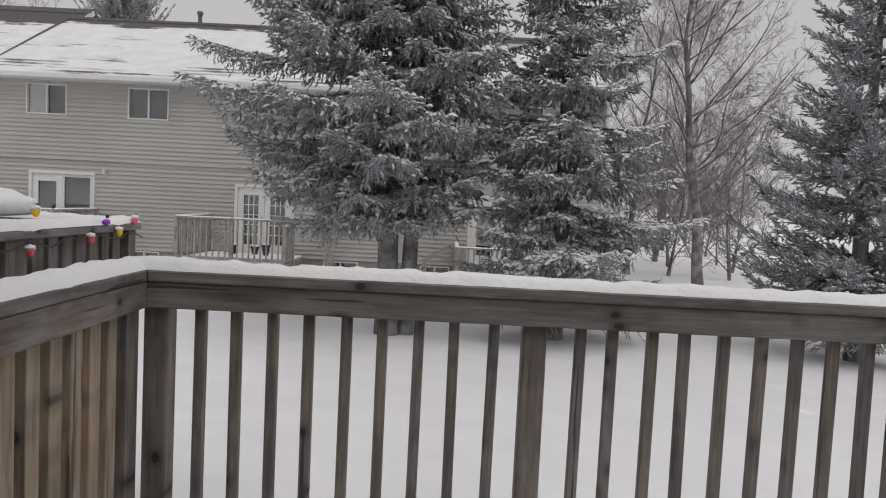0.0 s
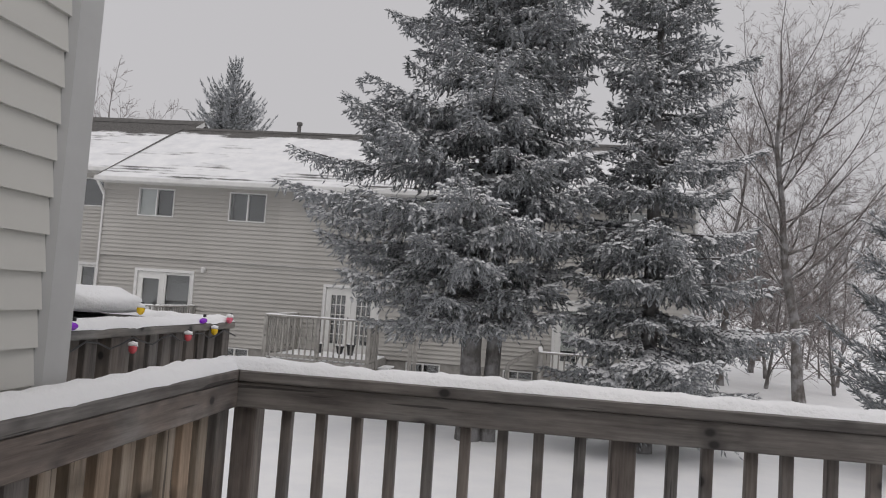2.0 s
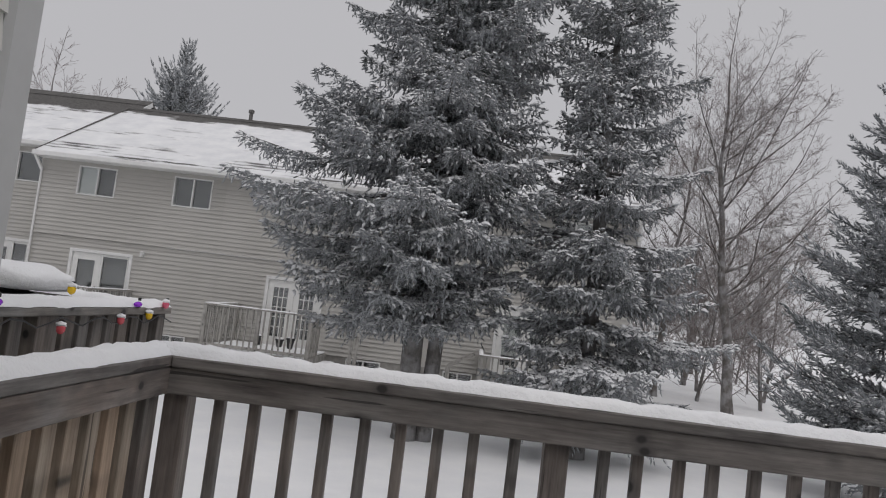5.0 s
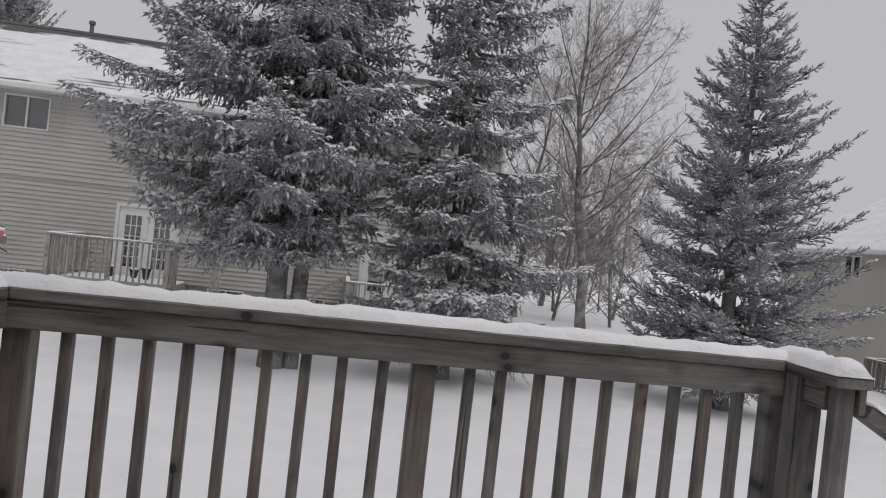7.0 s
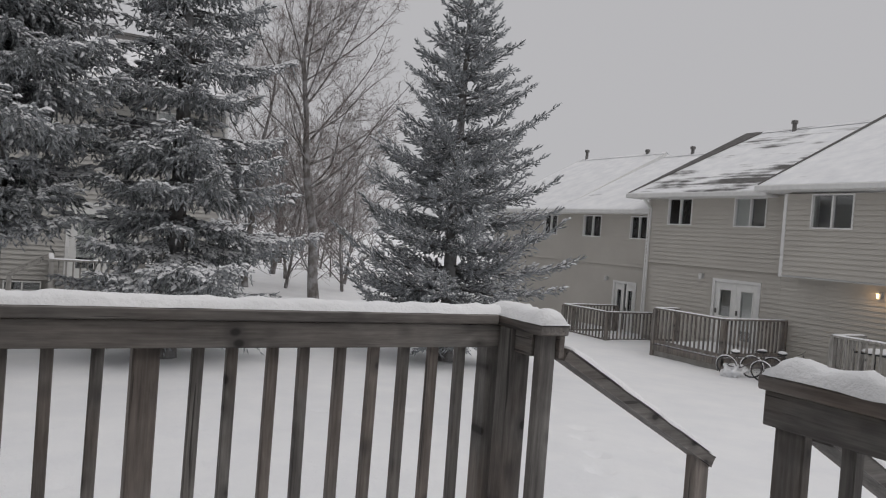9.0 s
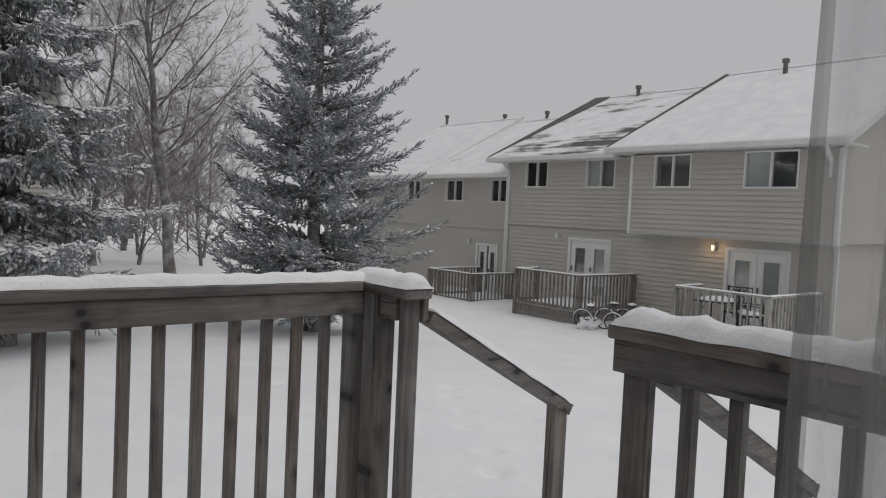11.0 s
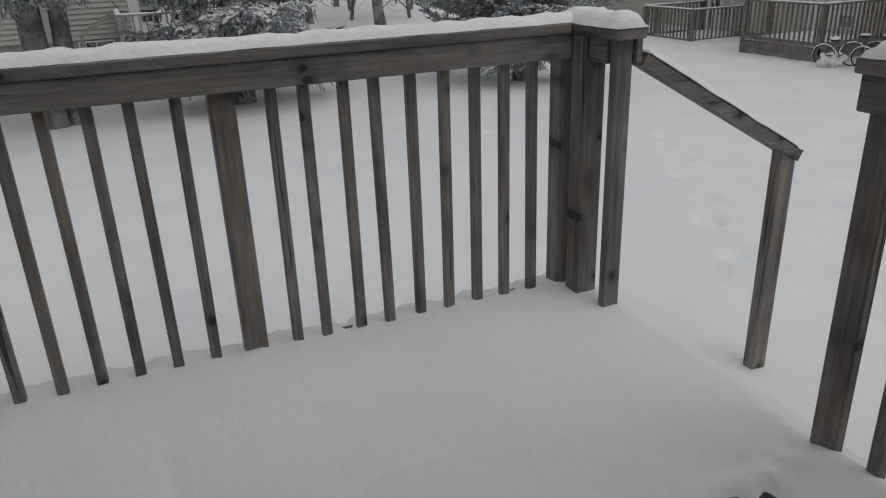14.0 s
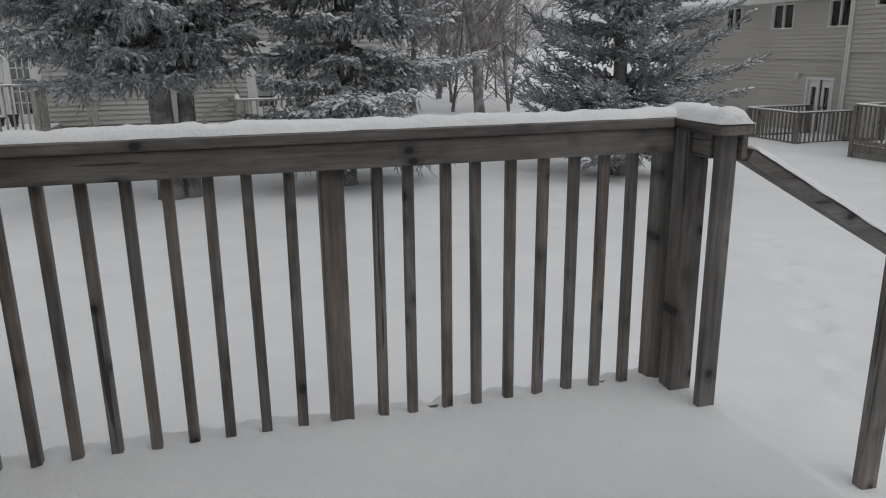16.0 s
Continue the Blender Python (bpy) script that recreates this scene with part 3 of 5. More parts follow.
def add_window(F, parent, u0, u1, z0, z1, d=0.0, sashes=2, blind=(), name="window"):
    # a dark sheet closes the opening in place of a shaded room
    win = part(name, F.box(u0, u1, d - 0.30, d - 0.29, z0, z1), ROOM_SHADE, parent, "white-framed sliding window, clear panes before a dark sheet")
    fr = bmesh.new()
    t = 0.036
    for b in ((u0, u1, z0, z0 + t), (u0, u1, z1 - t, z1), (u0, u0 + t, z0 + t, z1 - t), (u1 - t, u1, z0 + t, z1 - t)):
        F.box(b[0], b[1], d - 0.10, d + 0.035, b[2], b[3], 0.004, fr)
    part("frame", fr, TRIM, win)
    step = (u1 - u0 - 2 * t) / sashes
    for i in range(sashes):
        a, b = u0 + t + i * step, u0 + t + (i + 1) * step
        part("pane", F.box(a + 0.003, b - 0.003, d - 0.062, d - 0.056, z0 + t, z1 - t), PANE, win).visible_shadow = False
        if i:
            part("mullion", F.box(a - 0.022, a + 0.022, d - 0.08, d + 0.015, z0 + t, z1 - t, 0.003), TRIM, win)
        if i in blind:
            part("blind", F.box(a + 0.01, b - 0.01, d - 0.085, d - 0.078, z0 + t, z1 - t), BLIND, win, "drawn pale blind")
    side = bmesh.new()
    for b in ((u0 - 0.001, u0 + 0.004, z0, z1), (u1 - 0.004, u1 + 0.001, z0, z1), (u0, u1, z0, z0 + 0.004), (u0, u1, z1 - 0.004, z1)):
        F.box(b[0], b[1], d - 0.29, d - 0.10, b[2], b[3], 0, side)
    part("reveal", side, TRIM, win)
    return win


def add_door(F, parent, u0, u1, z0, z1, leaves, d=0.0):
    """A double door: leaves lists (start, end, kind) as shares of its width; kinds are half, full, grid and blind."""
    # dark backing sheet, its colour standing in for indoor shade
    door = part("patio_door", F.box(u0, u1, d - 0.30, d - 0.29, z0, z1), ROOM_SHADE, parent, "white double patio door with glazed leaves")
    t = 0.09
    fr = bmesh.new()
    for b in ((u0, u1, z1 - t, z1), (u0, u0 + t, z0, z1 - t), (u1 - t, u1, z0, z1 - t)):
        F.box(b[0], b[1], d - 0.1, d + 0.04, b[2], b[3], 0.005, fr)
    part("frame", fr, TRIM, door)
    w = u1 - u0 - 2 * t
    for s, e, kind in leaves:
        a, b = u0 + t + w * s + 0.004, u0 + t + w * e - 0.004
        lo, hi = z0 + 0.03, z1 - t - 0.006
        m = min(0.16, (b - a) * 0.24)
        ga, gb = a + m, b - m
        g0 = {"half": lo + (hi - lo) * 0.48, "grid": lo + (hi - lo) * 0.14, "blind": lo + (hi - lo) * 0.14, "full": lo + 0.06}[kind]
        g1 = hi - (0.06 if kind == "full" else 0.2)
        if kind == "full":
            ga, gb = a + 0.05, b - 0.05
        bm = bmesh.new()
        for q in ((a, b, lo, g0), (a, b, g1, hi), (a, ga, g0, g1), (gb, b, g0, g1)):
            F.box(q[0], q[1], d - 0.07, d - 0.02, q[2], q[3], 0, bm)
        leaf = part("leaf", bm, DOOR_WHITE, door)
        part("pane", F.box(ga, gb, d - 0.05, d - 0.044, g0, g1), PANE, leaf).visible_shadow = False
        mould = bmesh.new()
        for q in ((ga - 0.02, gb + 0.02, g0 - 0.02, g0 + 0.006), (ga - 0.02, gb + 0.02, g1 - 0.006, g1 + 0.02), (ga - 0.02, ga + 0.006, g0 + 0.006, g1 - 0.006), (gb - 0.006, gb + 0.02, g0 + 0.006, g1 - 0.006)):
            F.box(q[0], q[1], d - 0.019, d - 0.002, q[2], q[3], 0, mould)
        part("moulding", mould, DOOR_WHITE, leaf)
        if kind == "grid":
            bars = bmesh.new()
            for i in (1, 2):
                u = ga + (gb - ga) * i / 3
                F.box(u - 0.012, u + 0.012, d - 0.043, d - 0.021, g0, g1, 0, bars)
            for i in range(1, 5):
                z = g0 + (g1 - g0) * i / 5
                F.box(ga, gb, d - 0.042, d - 0.022, z - 0.012, z + 0.012, 0, bars)
            part("glazing_bars", bars, DOOR_WHITE, leaf)
        if kind == "blind":
            part("blind", F.box(ga, gb, d - 0.065, d - 0.060, g0 + (g1 - g0) * 0.2, g1), BLIND, leaf, "pale blind drawn down")
        part("door_handle", F.box(b - 0.07, b - 0.04, d - 0.019, d + 0.03, z0 + 0.95, z0 + 1.08, 0.006), METAL_GREY, leaf, "small metal handle")
    return door


def slope_roof(F, parent, u0, u1, eave_d, eave_z, ridge_d, ridge_z, material, label="", bare=0.0, strip=(), verges=(True, True)):
    """A gabled roof: front and back slopes with thickness, fascia, gutter and ridge cap."""
    t = 0.10
    verts = [F.p(u, d, z) for u in (u0, u1) for d, z in ((eave_d, eave_z), (ridge_d, ridge_z), (ridge_d * 2 - eave_d, eave_z), (ridge_d * 2 - eave_d, eave_z - t), (ridge_d, ridge_z - t), (eave_d, eave_z - t))]
    faces = [(0, 1, 7, 6), (1, 2, 8, 7), (2, 3, 9, 8), (3, 4, 10, 9), (4, 5, 11, 10), (5, 0, 6, 11), (0, 5, 4, 1), (1, 4, 3, 2), (6, 7, 10, 11), (7, 8, 9, 10)]
    roof = raw("roof", verts, faces, material, parent, label)
    part("gutter", F.box(u0 - 0.02, u1 + 0.02, eave_d - 0.03, eave_d + 0.10, eave_z - 0.16, eave_z - 0.02, 0.02), TRIM, roof)
    part("soffit", F.box(u0 + 0.02, u1 - 0.02, -0.02, eave_d - 0.032, eave_z - 0.16, eave_z - 0.12), TRIM, roof)
    dz = (ridge_z - eave_z) / (eave_d - ridge_d)
    w = 0.14 + bare
    cap = [F.p(u, d, z) for u in (u0, u1) for d, z in ((ridge_d + w, ridge_z - w * dz + 0.02), (ridge_d, ridge_z + 0.035), (ridge_d - 0.14, ridge_z - 0.14 * dz + 0.02), (ridge_d, ridge_z - 0.03))]
    raw("ridge_cap", cap, [(0, 1, 5, 4), (1, 2, 6, 5), (2, 3, 7, 6), (3, 0, 4, 7), (0, 3, 2, 1), (4, 5, 6, 7)], RIDGE if bare > 0.05 else material, roof, "shingles folded over the ridge")
    if strip:
        lo, hi = strip[:2]
        end = u1
        if len(strip) > 2:
            end, lo, hi = u0, -lo, -hi
        s = [F.p(u, d, z + o) for o in (0.008, 0.022) for u, d, z in ((end, eave_d, eave_z), (end - lo, eave_d, eave_z), (end - hi, ridge_d + 0.02, ridge_z), (end, ridge_d + 0.02, ridge_z))]
        raw("bare_verge", s, [(0, 1, 2, 3), (7, 6, 5, 4), (0, 4, 5, 1), (1, 5, 6, 2), (2, 6, 7, 3), (3, 7, 4, 0)], RIDGE, roof, "bare shingles along the verge")
    # verge boards
    for u, there in zip((u0, u1), verges):
        if not there:
            continue
        bm = bmesh.new()
        beam(F.p(u, eave_d, eave_z - 0.09), F.p(u, ridge_d, ridge_z - 0.09), 0.03, 0.16, 0.004, bm)
        part("verge_board", bm, TRIM, roof)
    return roof


def gable_wall(F, parent, u, d0, ridge_d, z0, eave_z, ridge_z, material, inset=0.3):
    b = ridge_d * 2 - d0
    verts = [F.p(u + o, d, z) for o in (0, 0.12) for d, z in ((d0, z0), (b, z0), (b, eave_z), (ridge_d, ridge_z - 0.12), (d0, eave_z))]
    faces = [(0, 1, 2, 3, 4), (9, 8, 7, 6, 5)] + [(i, (i + 1) % 5, 5 + (i + 1) % 5, 5 + i) for i in range(5)]
    raw("gable_wall", verts, faces, material, parent)


def add_vent(parent, at, h=0.42, r=0.09):
    v = part("roof_vent", lathe([(r * 0.75, -0.3), (r * 0.75, h * 0.7), (r * 1.15, h * 0.72), (r * 1.15, h * 0.95), (r * 0.8, h)], at, 12), METAL_GREY, parent, "short metal roof vent pipe")
    return v


def add_lamp(F, parent, u, z, d=0.0):
    l = part("wall_lamp", F.box(u - 0.05, u + 0.05, d + 0.012, d + 0.05, z - 0.07, z + 0.07, 0.01), TRIM_GREY, parent, "small pale wall lamp")
    part("arm", F.box(u - 0.012, u + 0.012, d + 0.05, d + 0.11, z + 0.03, z + 0.055), METAL_DARK, l)
    part("lantern", lathe([(0.045, -0.09), (0.06, 0.03), (0.07, 0.035), (0.02, 0.08)], F.p(u, d + 0.13, z), 10), TRIM, l)
    return l


def downspout(F, parent, u, z0, z1, d=0.0, eave_d=0.4):
    bm = F.box(u - 0.028, u + 0.028, d + 0.016, d + 0.07, z0, z1 - 0.45, 0.008)
    beam(F.p(u, d + 0.05, z1 - 0.46), F.p(u, eave_d, z1 - 0.10), 0.06, 0.06, 0.008, bm)
    part("downspout", bm, TRIM, parent, "white downspout")


def build_left_row():
    F = Facade(21.0, True)
    spans = ((-13.66, -8.0), (-8.0, -2.3), (-2.3, 4.0))
    for i, (a, b) in enumerate(spans):
        h = thing("townhouse", ((a + b) / 2, 21.0, -0.8), "two-storey beige-sided townhouse with a snow-covered shingle roof", "house", "townhouses across the yard")
        upper, lower, wins, doors, base = [], [], [], [], []
        if i == 0:
            wins = [(-12.48, -11.32, 3.38, 4.24, (0,)), (-9.58, -8.42, 3.36, 4.24, ())]
            doors = [(-12.40, -10.50, -0.33, 1.80, ((0.0, 0.5, "half"), (0.5, 1.0, "full")))]
            base = [(-9.50, -8.62, -0.66, -0.38)]
        elif i == 1:
            wins = [(-3.9, -2.74, 3.36, 4.24, (0,))]
            doors = [(-6.49, -4.78, -0.33, 1.68, ((0.0, 0.5, "grid"), (0.5, 1.0, "grid")))]
            base = [(-3.9, -2.9, -0.70, -0.40)]
        else:
            wins = [(-1.4, -0.24, 3.36, 4.24, ()), (1.6, 2.76, 3.36, 4.24, (1,))]
            doors = [(0.2, 1.9, -0.33, 1.68, ((0.0, 0.5, "blind"), (0.5, 1.0, "blind")))]
            base = [(-1.11, -0.27, -0.66, -0.40)]
        lapped_wall(F, a, b, 2.13, 4.34, [w[:4] for w in wins], SIDING, h, d=0.045)
        lapped_wall(F, a, b, -0.36, 2.12, [q[:4] for q in doors], SIDING, h, label="")
        bm = bmesh.new()
        us = sorted({a, b, *(u for q in base for u in q[:2])})
        for c, e in zip(us, us[1:]):
            hole = [q for q in base if q[0] < (c + e) / 2 < q[1]]
            for z0, z1 in (((-1.2, hole[0][2]), (hole[0][3], -0.362)) if hole else ((-1.2, -0.362),)):
                F.box(c, e, -0.20, -0.012, z0, z1, 0, bm)
        part("foundation", bm, CONCRETE, h, "bare concrete foundation")
        for w in wins:
            add_window(F, h, *w[:4], d=0.045, blind=w[4])
        for w in base:
            add_window(F, h, *w, d=-0.012, name="basement_window")
        for q in doors:
            add_door(F, h, *q[:4], q[4])
        slope_roof(F, h, a, b, 0.5, 4.50, -4.5, 7.12, ROOF_L, "snow-covered shingle roof with bare streaks", bare=0.08, strip=(0.02, 0.12, "start") if i == 0 else (), verges=(i == 0, i == 2))
        if i == 0:
            downspout(F, h, a + 0.06, -0.7, 4.45, d=0.05, eave_d=0.5)
            add_lamp(F, h, -10.20, 1.86)
            add_vent(h, (-9.18, 25.5, 7.1))
            gable_wall(F, h, a, -0.02, -4.5, -1.0, 4.35, 7.1, SIDING)
        if i == 2:
            gable_wall(F, h, b - 0.12, -0.02, -4.5, -1.0, 4.35, 7.1, SIDING)
            part("corner_trim", F.box(b - 0.06, b + 0.03, -0.05, 0.075, -0.36, 4.34, 0.004), TRIM, h)
    G = Facade(22.6, True)
    h = thing("townhouse", (-17, 22.6, -0.8), "set-back two-storey beige townhouse with a snowy roof", "house", "townhouses across the yard")
    lapped_wall(G, -20.5, -13.67, -0.36, 4.95, [(-16.6, -14.35, 3.75, 4.7), (-15.9, -14.6, -0.3, 1.9)], SIDING, h)
    part("foundation", G.box(-20.5, -13.67, -0.2, -0.012, -1.2, -0.362), CONCRETE, h)
    add_window(G, h, -16.6, -14.35, 3.75, 4.7)
    add_door(G, h, -15.9, -14.6, -0.3, 1.9, ((0, 0.5, "half"), (0.5, 1.0, "full")))
    slope_roof(G, h, -20.5, -13.3, 0.5, 5.02, -3.9, 7.62, ROOF_L, "snow-covered shingle roof", bare=0.25)
    gable_wall(G, h, -13.79, -0.02, -3.9, -1.0, 4.9, 7.6, TRIM)


build_left_row()


def build_right_row():
    F = Facade(16.5, False)
    # the nearest unit, its upper floor standing out over the lower
    h = thing("townhouse", (16.5, 9.8, -1.2), "tan-sided townhouse with overhanging upper floor and snowy roof", "house", "townhouses beside the yard")
    doors = [(8.03, 9.66, -1.05, 0.95)]
    lapped_wall(F, 7.05, 12.55, -1.08, 1.20, doors, SIDING_TAN, h)
    W = [(10.42, 11.50, 2.37, 3.21, ()), (7.75, 9.03, 2.36, 3.22, (1,))]
    lapped_wall(F, 6.87, 12.20, 1.20, 3.22, [w[:4] for w in W], SIDING_TAN, h, d=0.5)
    part("overhang_soffit", F.box(6.87, 12.20, 0.004, 0.50, 1.15, 1.198), TRIM_GREY, h)
    part("foundation", F.box(7.05, 12.55, -0.2, -0.012, -1.7, -1.082), CONCRETE, h)
    for w in W:
        add_window(F, h, *w[:4], d=0.5, blind=w[4])
    add_door(F, h, *doors[0], ((0.0, 0.5, "blind"), (0.5, 1.0, "blind")))
    for u in (6.83, 12.16):
        part("corner_trim", F.box(u, u + 0.09, 0.40, 0.535, 1.14, 3.22, 0.005), TRIM, h, "white corner trim")
    part("corner_trim", F.box(7.0, 7.09, -0.05, 0.03, -1.08, 1.14, 0.005), TRIM, h, "white corner trim")
    gable_wall(F, h, 6.88, 0.48, -4.7, 1.2, 3.22, 6.1, SIDING_TAN)
    gable_wall(F, h, 7.06, -0.02, -4.7, -1.6, 1.2, 1.4, SIDING_TAN)
    gable_wall(F, h, 12.05, 0.48, -4.7, 2.9, 3.22, 6.1, SIDING_TAN)
    slope_roof(F, h, 6.55, 12.75, 0.95, 3.42, -4.7, 6.2, ROOF_R_FULL, "snow-covered shingle roof", bare=0.0, strip=(0.05, 0.16))
    downspout(F, h, 7.06, 2.6, 3.42, d=0.5, eave_d=0.95)
    l = add_lamp(F, h, 9.92, 0.93)
    k = bpy.data.materials.new("lamp_glow")
    k.use_nodes = True
    k.node_tree.nodes["Principled BSDF"].inputs["Emission Color"].default_value = (1.0, 0.55, 0.18, 1)
    k.node_tree.nodes["Principled BSDF"].inputs["Emission Strength"].default_value = 9.0
    part("bulb", lump(F.p(9.92, 0.13, 0.90), (0.04, 0.04, 0.055), 1, 2, 0.02), k, l, "glowing warm bulb")
    glow = new("porch_light", bpy.data.lights.new("porch_light", "POINT"))
    glow.data.energy, glow.data.color, glow.data.shadow_soft_size = 2.5, (1.0, 0.6, 0.25), 0.06
    glow.location = F.p(9.92, 0.22, 0.90)
    add_vent(h, (20.6, 10.55, 5.9))
    # the next unit
    h = thing("townhouse", (16.5, 15, -1.2), "tan-sided townhouse with wind-blown snow on dark shingles", "house", "townhouses beside the yard")
    doors = [(13.12, 14.72, -1.0, 0.92)]
    W = [(15.64, 16.60, 2.39, 3.20, (1,)), (13.09, 14.14, 2.385, 3.20, (1,))]
    lapped_wall(F, 12.555, 17.42, -1.08, 1.20, doors, SIDING_TAN, h)
    lapped_wall(F, 12.555, 17.42, 1.205, 3.22, [w[:4] for w in W], SIDING_TAN, h, d=0.06)
    part("foundation", F.box(12.555, 17.42, -0.2, -0.012, -1.8, -1.082), CONCRETE, h)
    for w in W:
        add_window(F, h, *w[:4], d=0.06, blind=w[4])
    add_door(F, h, *doors[0], ((0.0, 0.5, "blind"), (0.5, 1.0, "half")))
    part("corner_trim", F.box(17.39, 17.45, -0.05, 0.09, -1.08, 3.22, 0.005), TRIM, h, "white corner trim")
    gable_wall(F, h, 17.29, 0.0, -4.7, -1.6, 3.22, 5.9, SIDING_TAN)
    slope_roof(F, h, 12.76, 17.95, 0.5, 3.34, -4.7, 5.92, ROOF_R, "dark shingle roof under wind-blown snow", bare=0.0, strip=(0.06, 0.75))
    downspout(F, h, 17.30, -1.1, 3.34, d=0.06, eave_d=0.5)
    add_lamp(F, h, 15.1, 0.95)
    add_vent(h, (21.0, 15.9, 5.75))
    # the far, set-back unit
    G = Facade(17.2, False)
    h = thing("townhouse", (17.2, 23, -1.2), "far tan townhouse, set back, roof white with snow", "house", "townhouses beside the yard")
    W = [(20.45, 21.45, 1.92, 2.70, ()), (18.15, 18.97, 1.92, 2.70, ()), (23.0, 23.9, 1.92, 2.70, (0, 1))]
    doors = [(18.5, 19.65, -1.5, 0.46)]
    lapped_wall(G, 17.5, 27.5, -1.6, 0.98, doors, SIDING_TAN, h)
    lapped_wall(G, 17.5, 27.5, 0.985, 2.80, [w[:4] for w in W], SIDING_TAN, h, d=0.05)
    part("foundation", G.box(17.5, 27.5, -0.2, -0.012, -2.0, -1.602), CONCRETE, h)
    for w in W:
        add_window(G, h, *w[:4], d=0.05, blind=w[4])
    add_door(G, h, *doors[0], ((0.0, 0.45, "half"), (0.55, 1.0, "half")))
    add_lamp(G, h, 19.95, 0.50)
    slope_roof(G, h, 17.5, 22.5, 0.5, 2.90, -4.8, 5.50, ROOF_R_FULL, "snow-covered shingle roof", bare=0.02)
    slope_roof(G, h, 22.505, 28.0, 0.45, 2.90, -4.8, 5.66, ROOF_R_FULL, "snow-covered shingle roof", bare=0.02)
    gable_wall(G, h, 27.4, 0.0, -4.8, -1.6, 2.8, 5.5, SIDING_TAN)
    for at in ((22.0, 29.1 - 1.5, 5.7), (22.0, 23.6, 5.45), (22.0, 21.1, 5.4)):
        add_vent(h, at)


build_right_row()


def build_near_wall():
    """The neighbouring unit that stands forward beside the deck."""
    h = thing("townhouse", (-1.8, 1.0, -0.5), "pale vinyl-sided house corner beside the deck", "house")
    F = Facade(-1.62, False)
    for i in range(38):
        z = -0.518 + i * 0.100
        verts = [F.p(u, d, q) for u in (0.31, 1.710) for d, q in ((-0.020, z), (-0.034, z), (-0.034, z + 0.1), (-0.021, z + 0.1))]
        # one clapboard, proud at its lower edge
        verts = [(-1.62 + (0.0 if k % 4 in (0,) else (-0.013 if k % 4 == 3 else -0.03)), v[1], v[2]) for k, v in enumerate(verts)]
        raw("clapboard", verts, [(0, 1, 2, 3), (7, 6, 5, 4), (0, 4, 5, 1), (1, 5, 6, 2), (2, 6, 7, 3), (3, 7, 4, 0)], SIDING_NEAR, h)
    part("wall", box(-1.80, -1.652, 0.31, 1.84, -0.6, 3.3), SIDING_NEAR, h)
    part("corner_trim", box(-1.68, -1.612, 1.712, 1.852, -0.6, 3.3, 0.018), TRIM_GREY, h, "pale grey corner trim")
    part("front_wall", box(-8.0, -1.803, 1.70, 1.84, -0.6, 3.3), SIDING_NEAR, h)
    part("roof", box(-8.0, -1.4, 0.31, 2.2, 3.302, 3.45), ROOF_L, h)


build_near_wall()


# ---------------- trees ----------------
RNG = np.random.default_rng(5)


def unit(v):
    return v / np.maximum(np.linalg.norm(v, axis=-1, keepdims=True), 1e-9)


def shoot_template(blades, seed):
    """A needled shoot along +x, one unit long: a plump three-sided spindle with needles standing out of it."""
    r = np.random.default_rng(seed)
    v, f = [], []
    for s, ra in ((0.0, 0.06), (0.40, 0.135)):
        for i in range(3):
            a = 2.1 * i + r.uniform(-0.3, 0.3)
            v.append(np.array([s + r.uniform(-0.08, 0.08), ra * math.cos(a), ra * math.sin(a)]))
    v.append(np.array([1.0, r.uniform(-0.06, 0.06), r.uniform(-0.06, 0.06)]))
    for i in range(3):
        j = (i + 1) % 3
        f += [(i, j, 3 + j), (i, 3 + j, 3 + i), (3 + i, 3 + j, 6)]
    for i in range(blades):
        s = (i + r.uniform(0, 1)) / blades * 0.85
        a = r.uniform(0, 2 * np.pi)
        out = np.array([0.0, np.cos(a), np.sin(a)])
        tip = np.array([s + r.uniform(0.12, 0.24), 0, 0]) + out * r.uniform(0.20, 0.34) * (1.1 - 0.4 * s)
        side = np.cross(out, [1, 0, 0]) * r.uniform(0.04, 0.07)
        base = np.array([s, 0, 0])
        k = len(v)
        v += [base - side, base + side, tip]
        f.append((k, k + 1, k + 2))
    return np.array(v), np.array(f)


def snow_template(seed):
    """A small ridge of snow lying along a shoot, which runs along +x."""
    r = np.random.default_rng(seed)
    ring = [(-0.02, 0), (0.28, 0.25), (0.68, 0.20), (1.06, 0.0), (0.68, -0.20), (0.28, -0.25)]
    v = [np.array((x + r.uniform(-0.05, 0.05), y * r.uniform(0.75, 1.25), r.uniform(-0.04, 0.04) - 0.04 * x)) for x, y in ring]
    v += [np.array((0.28, r.uniform(-0.03, 0.03), 0.26)), np.array((0.68, r.uniform(-0.03, 0.03), 0.22))]
    f = [(0, 1, 6), (1, 2, 7), (1, 7, 6), (2, 3, 7), (3, 4, 7), (4, 5, 6), (4, 6, 7), (5, 0, 6)]
    return np.array(v), np.array(f)


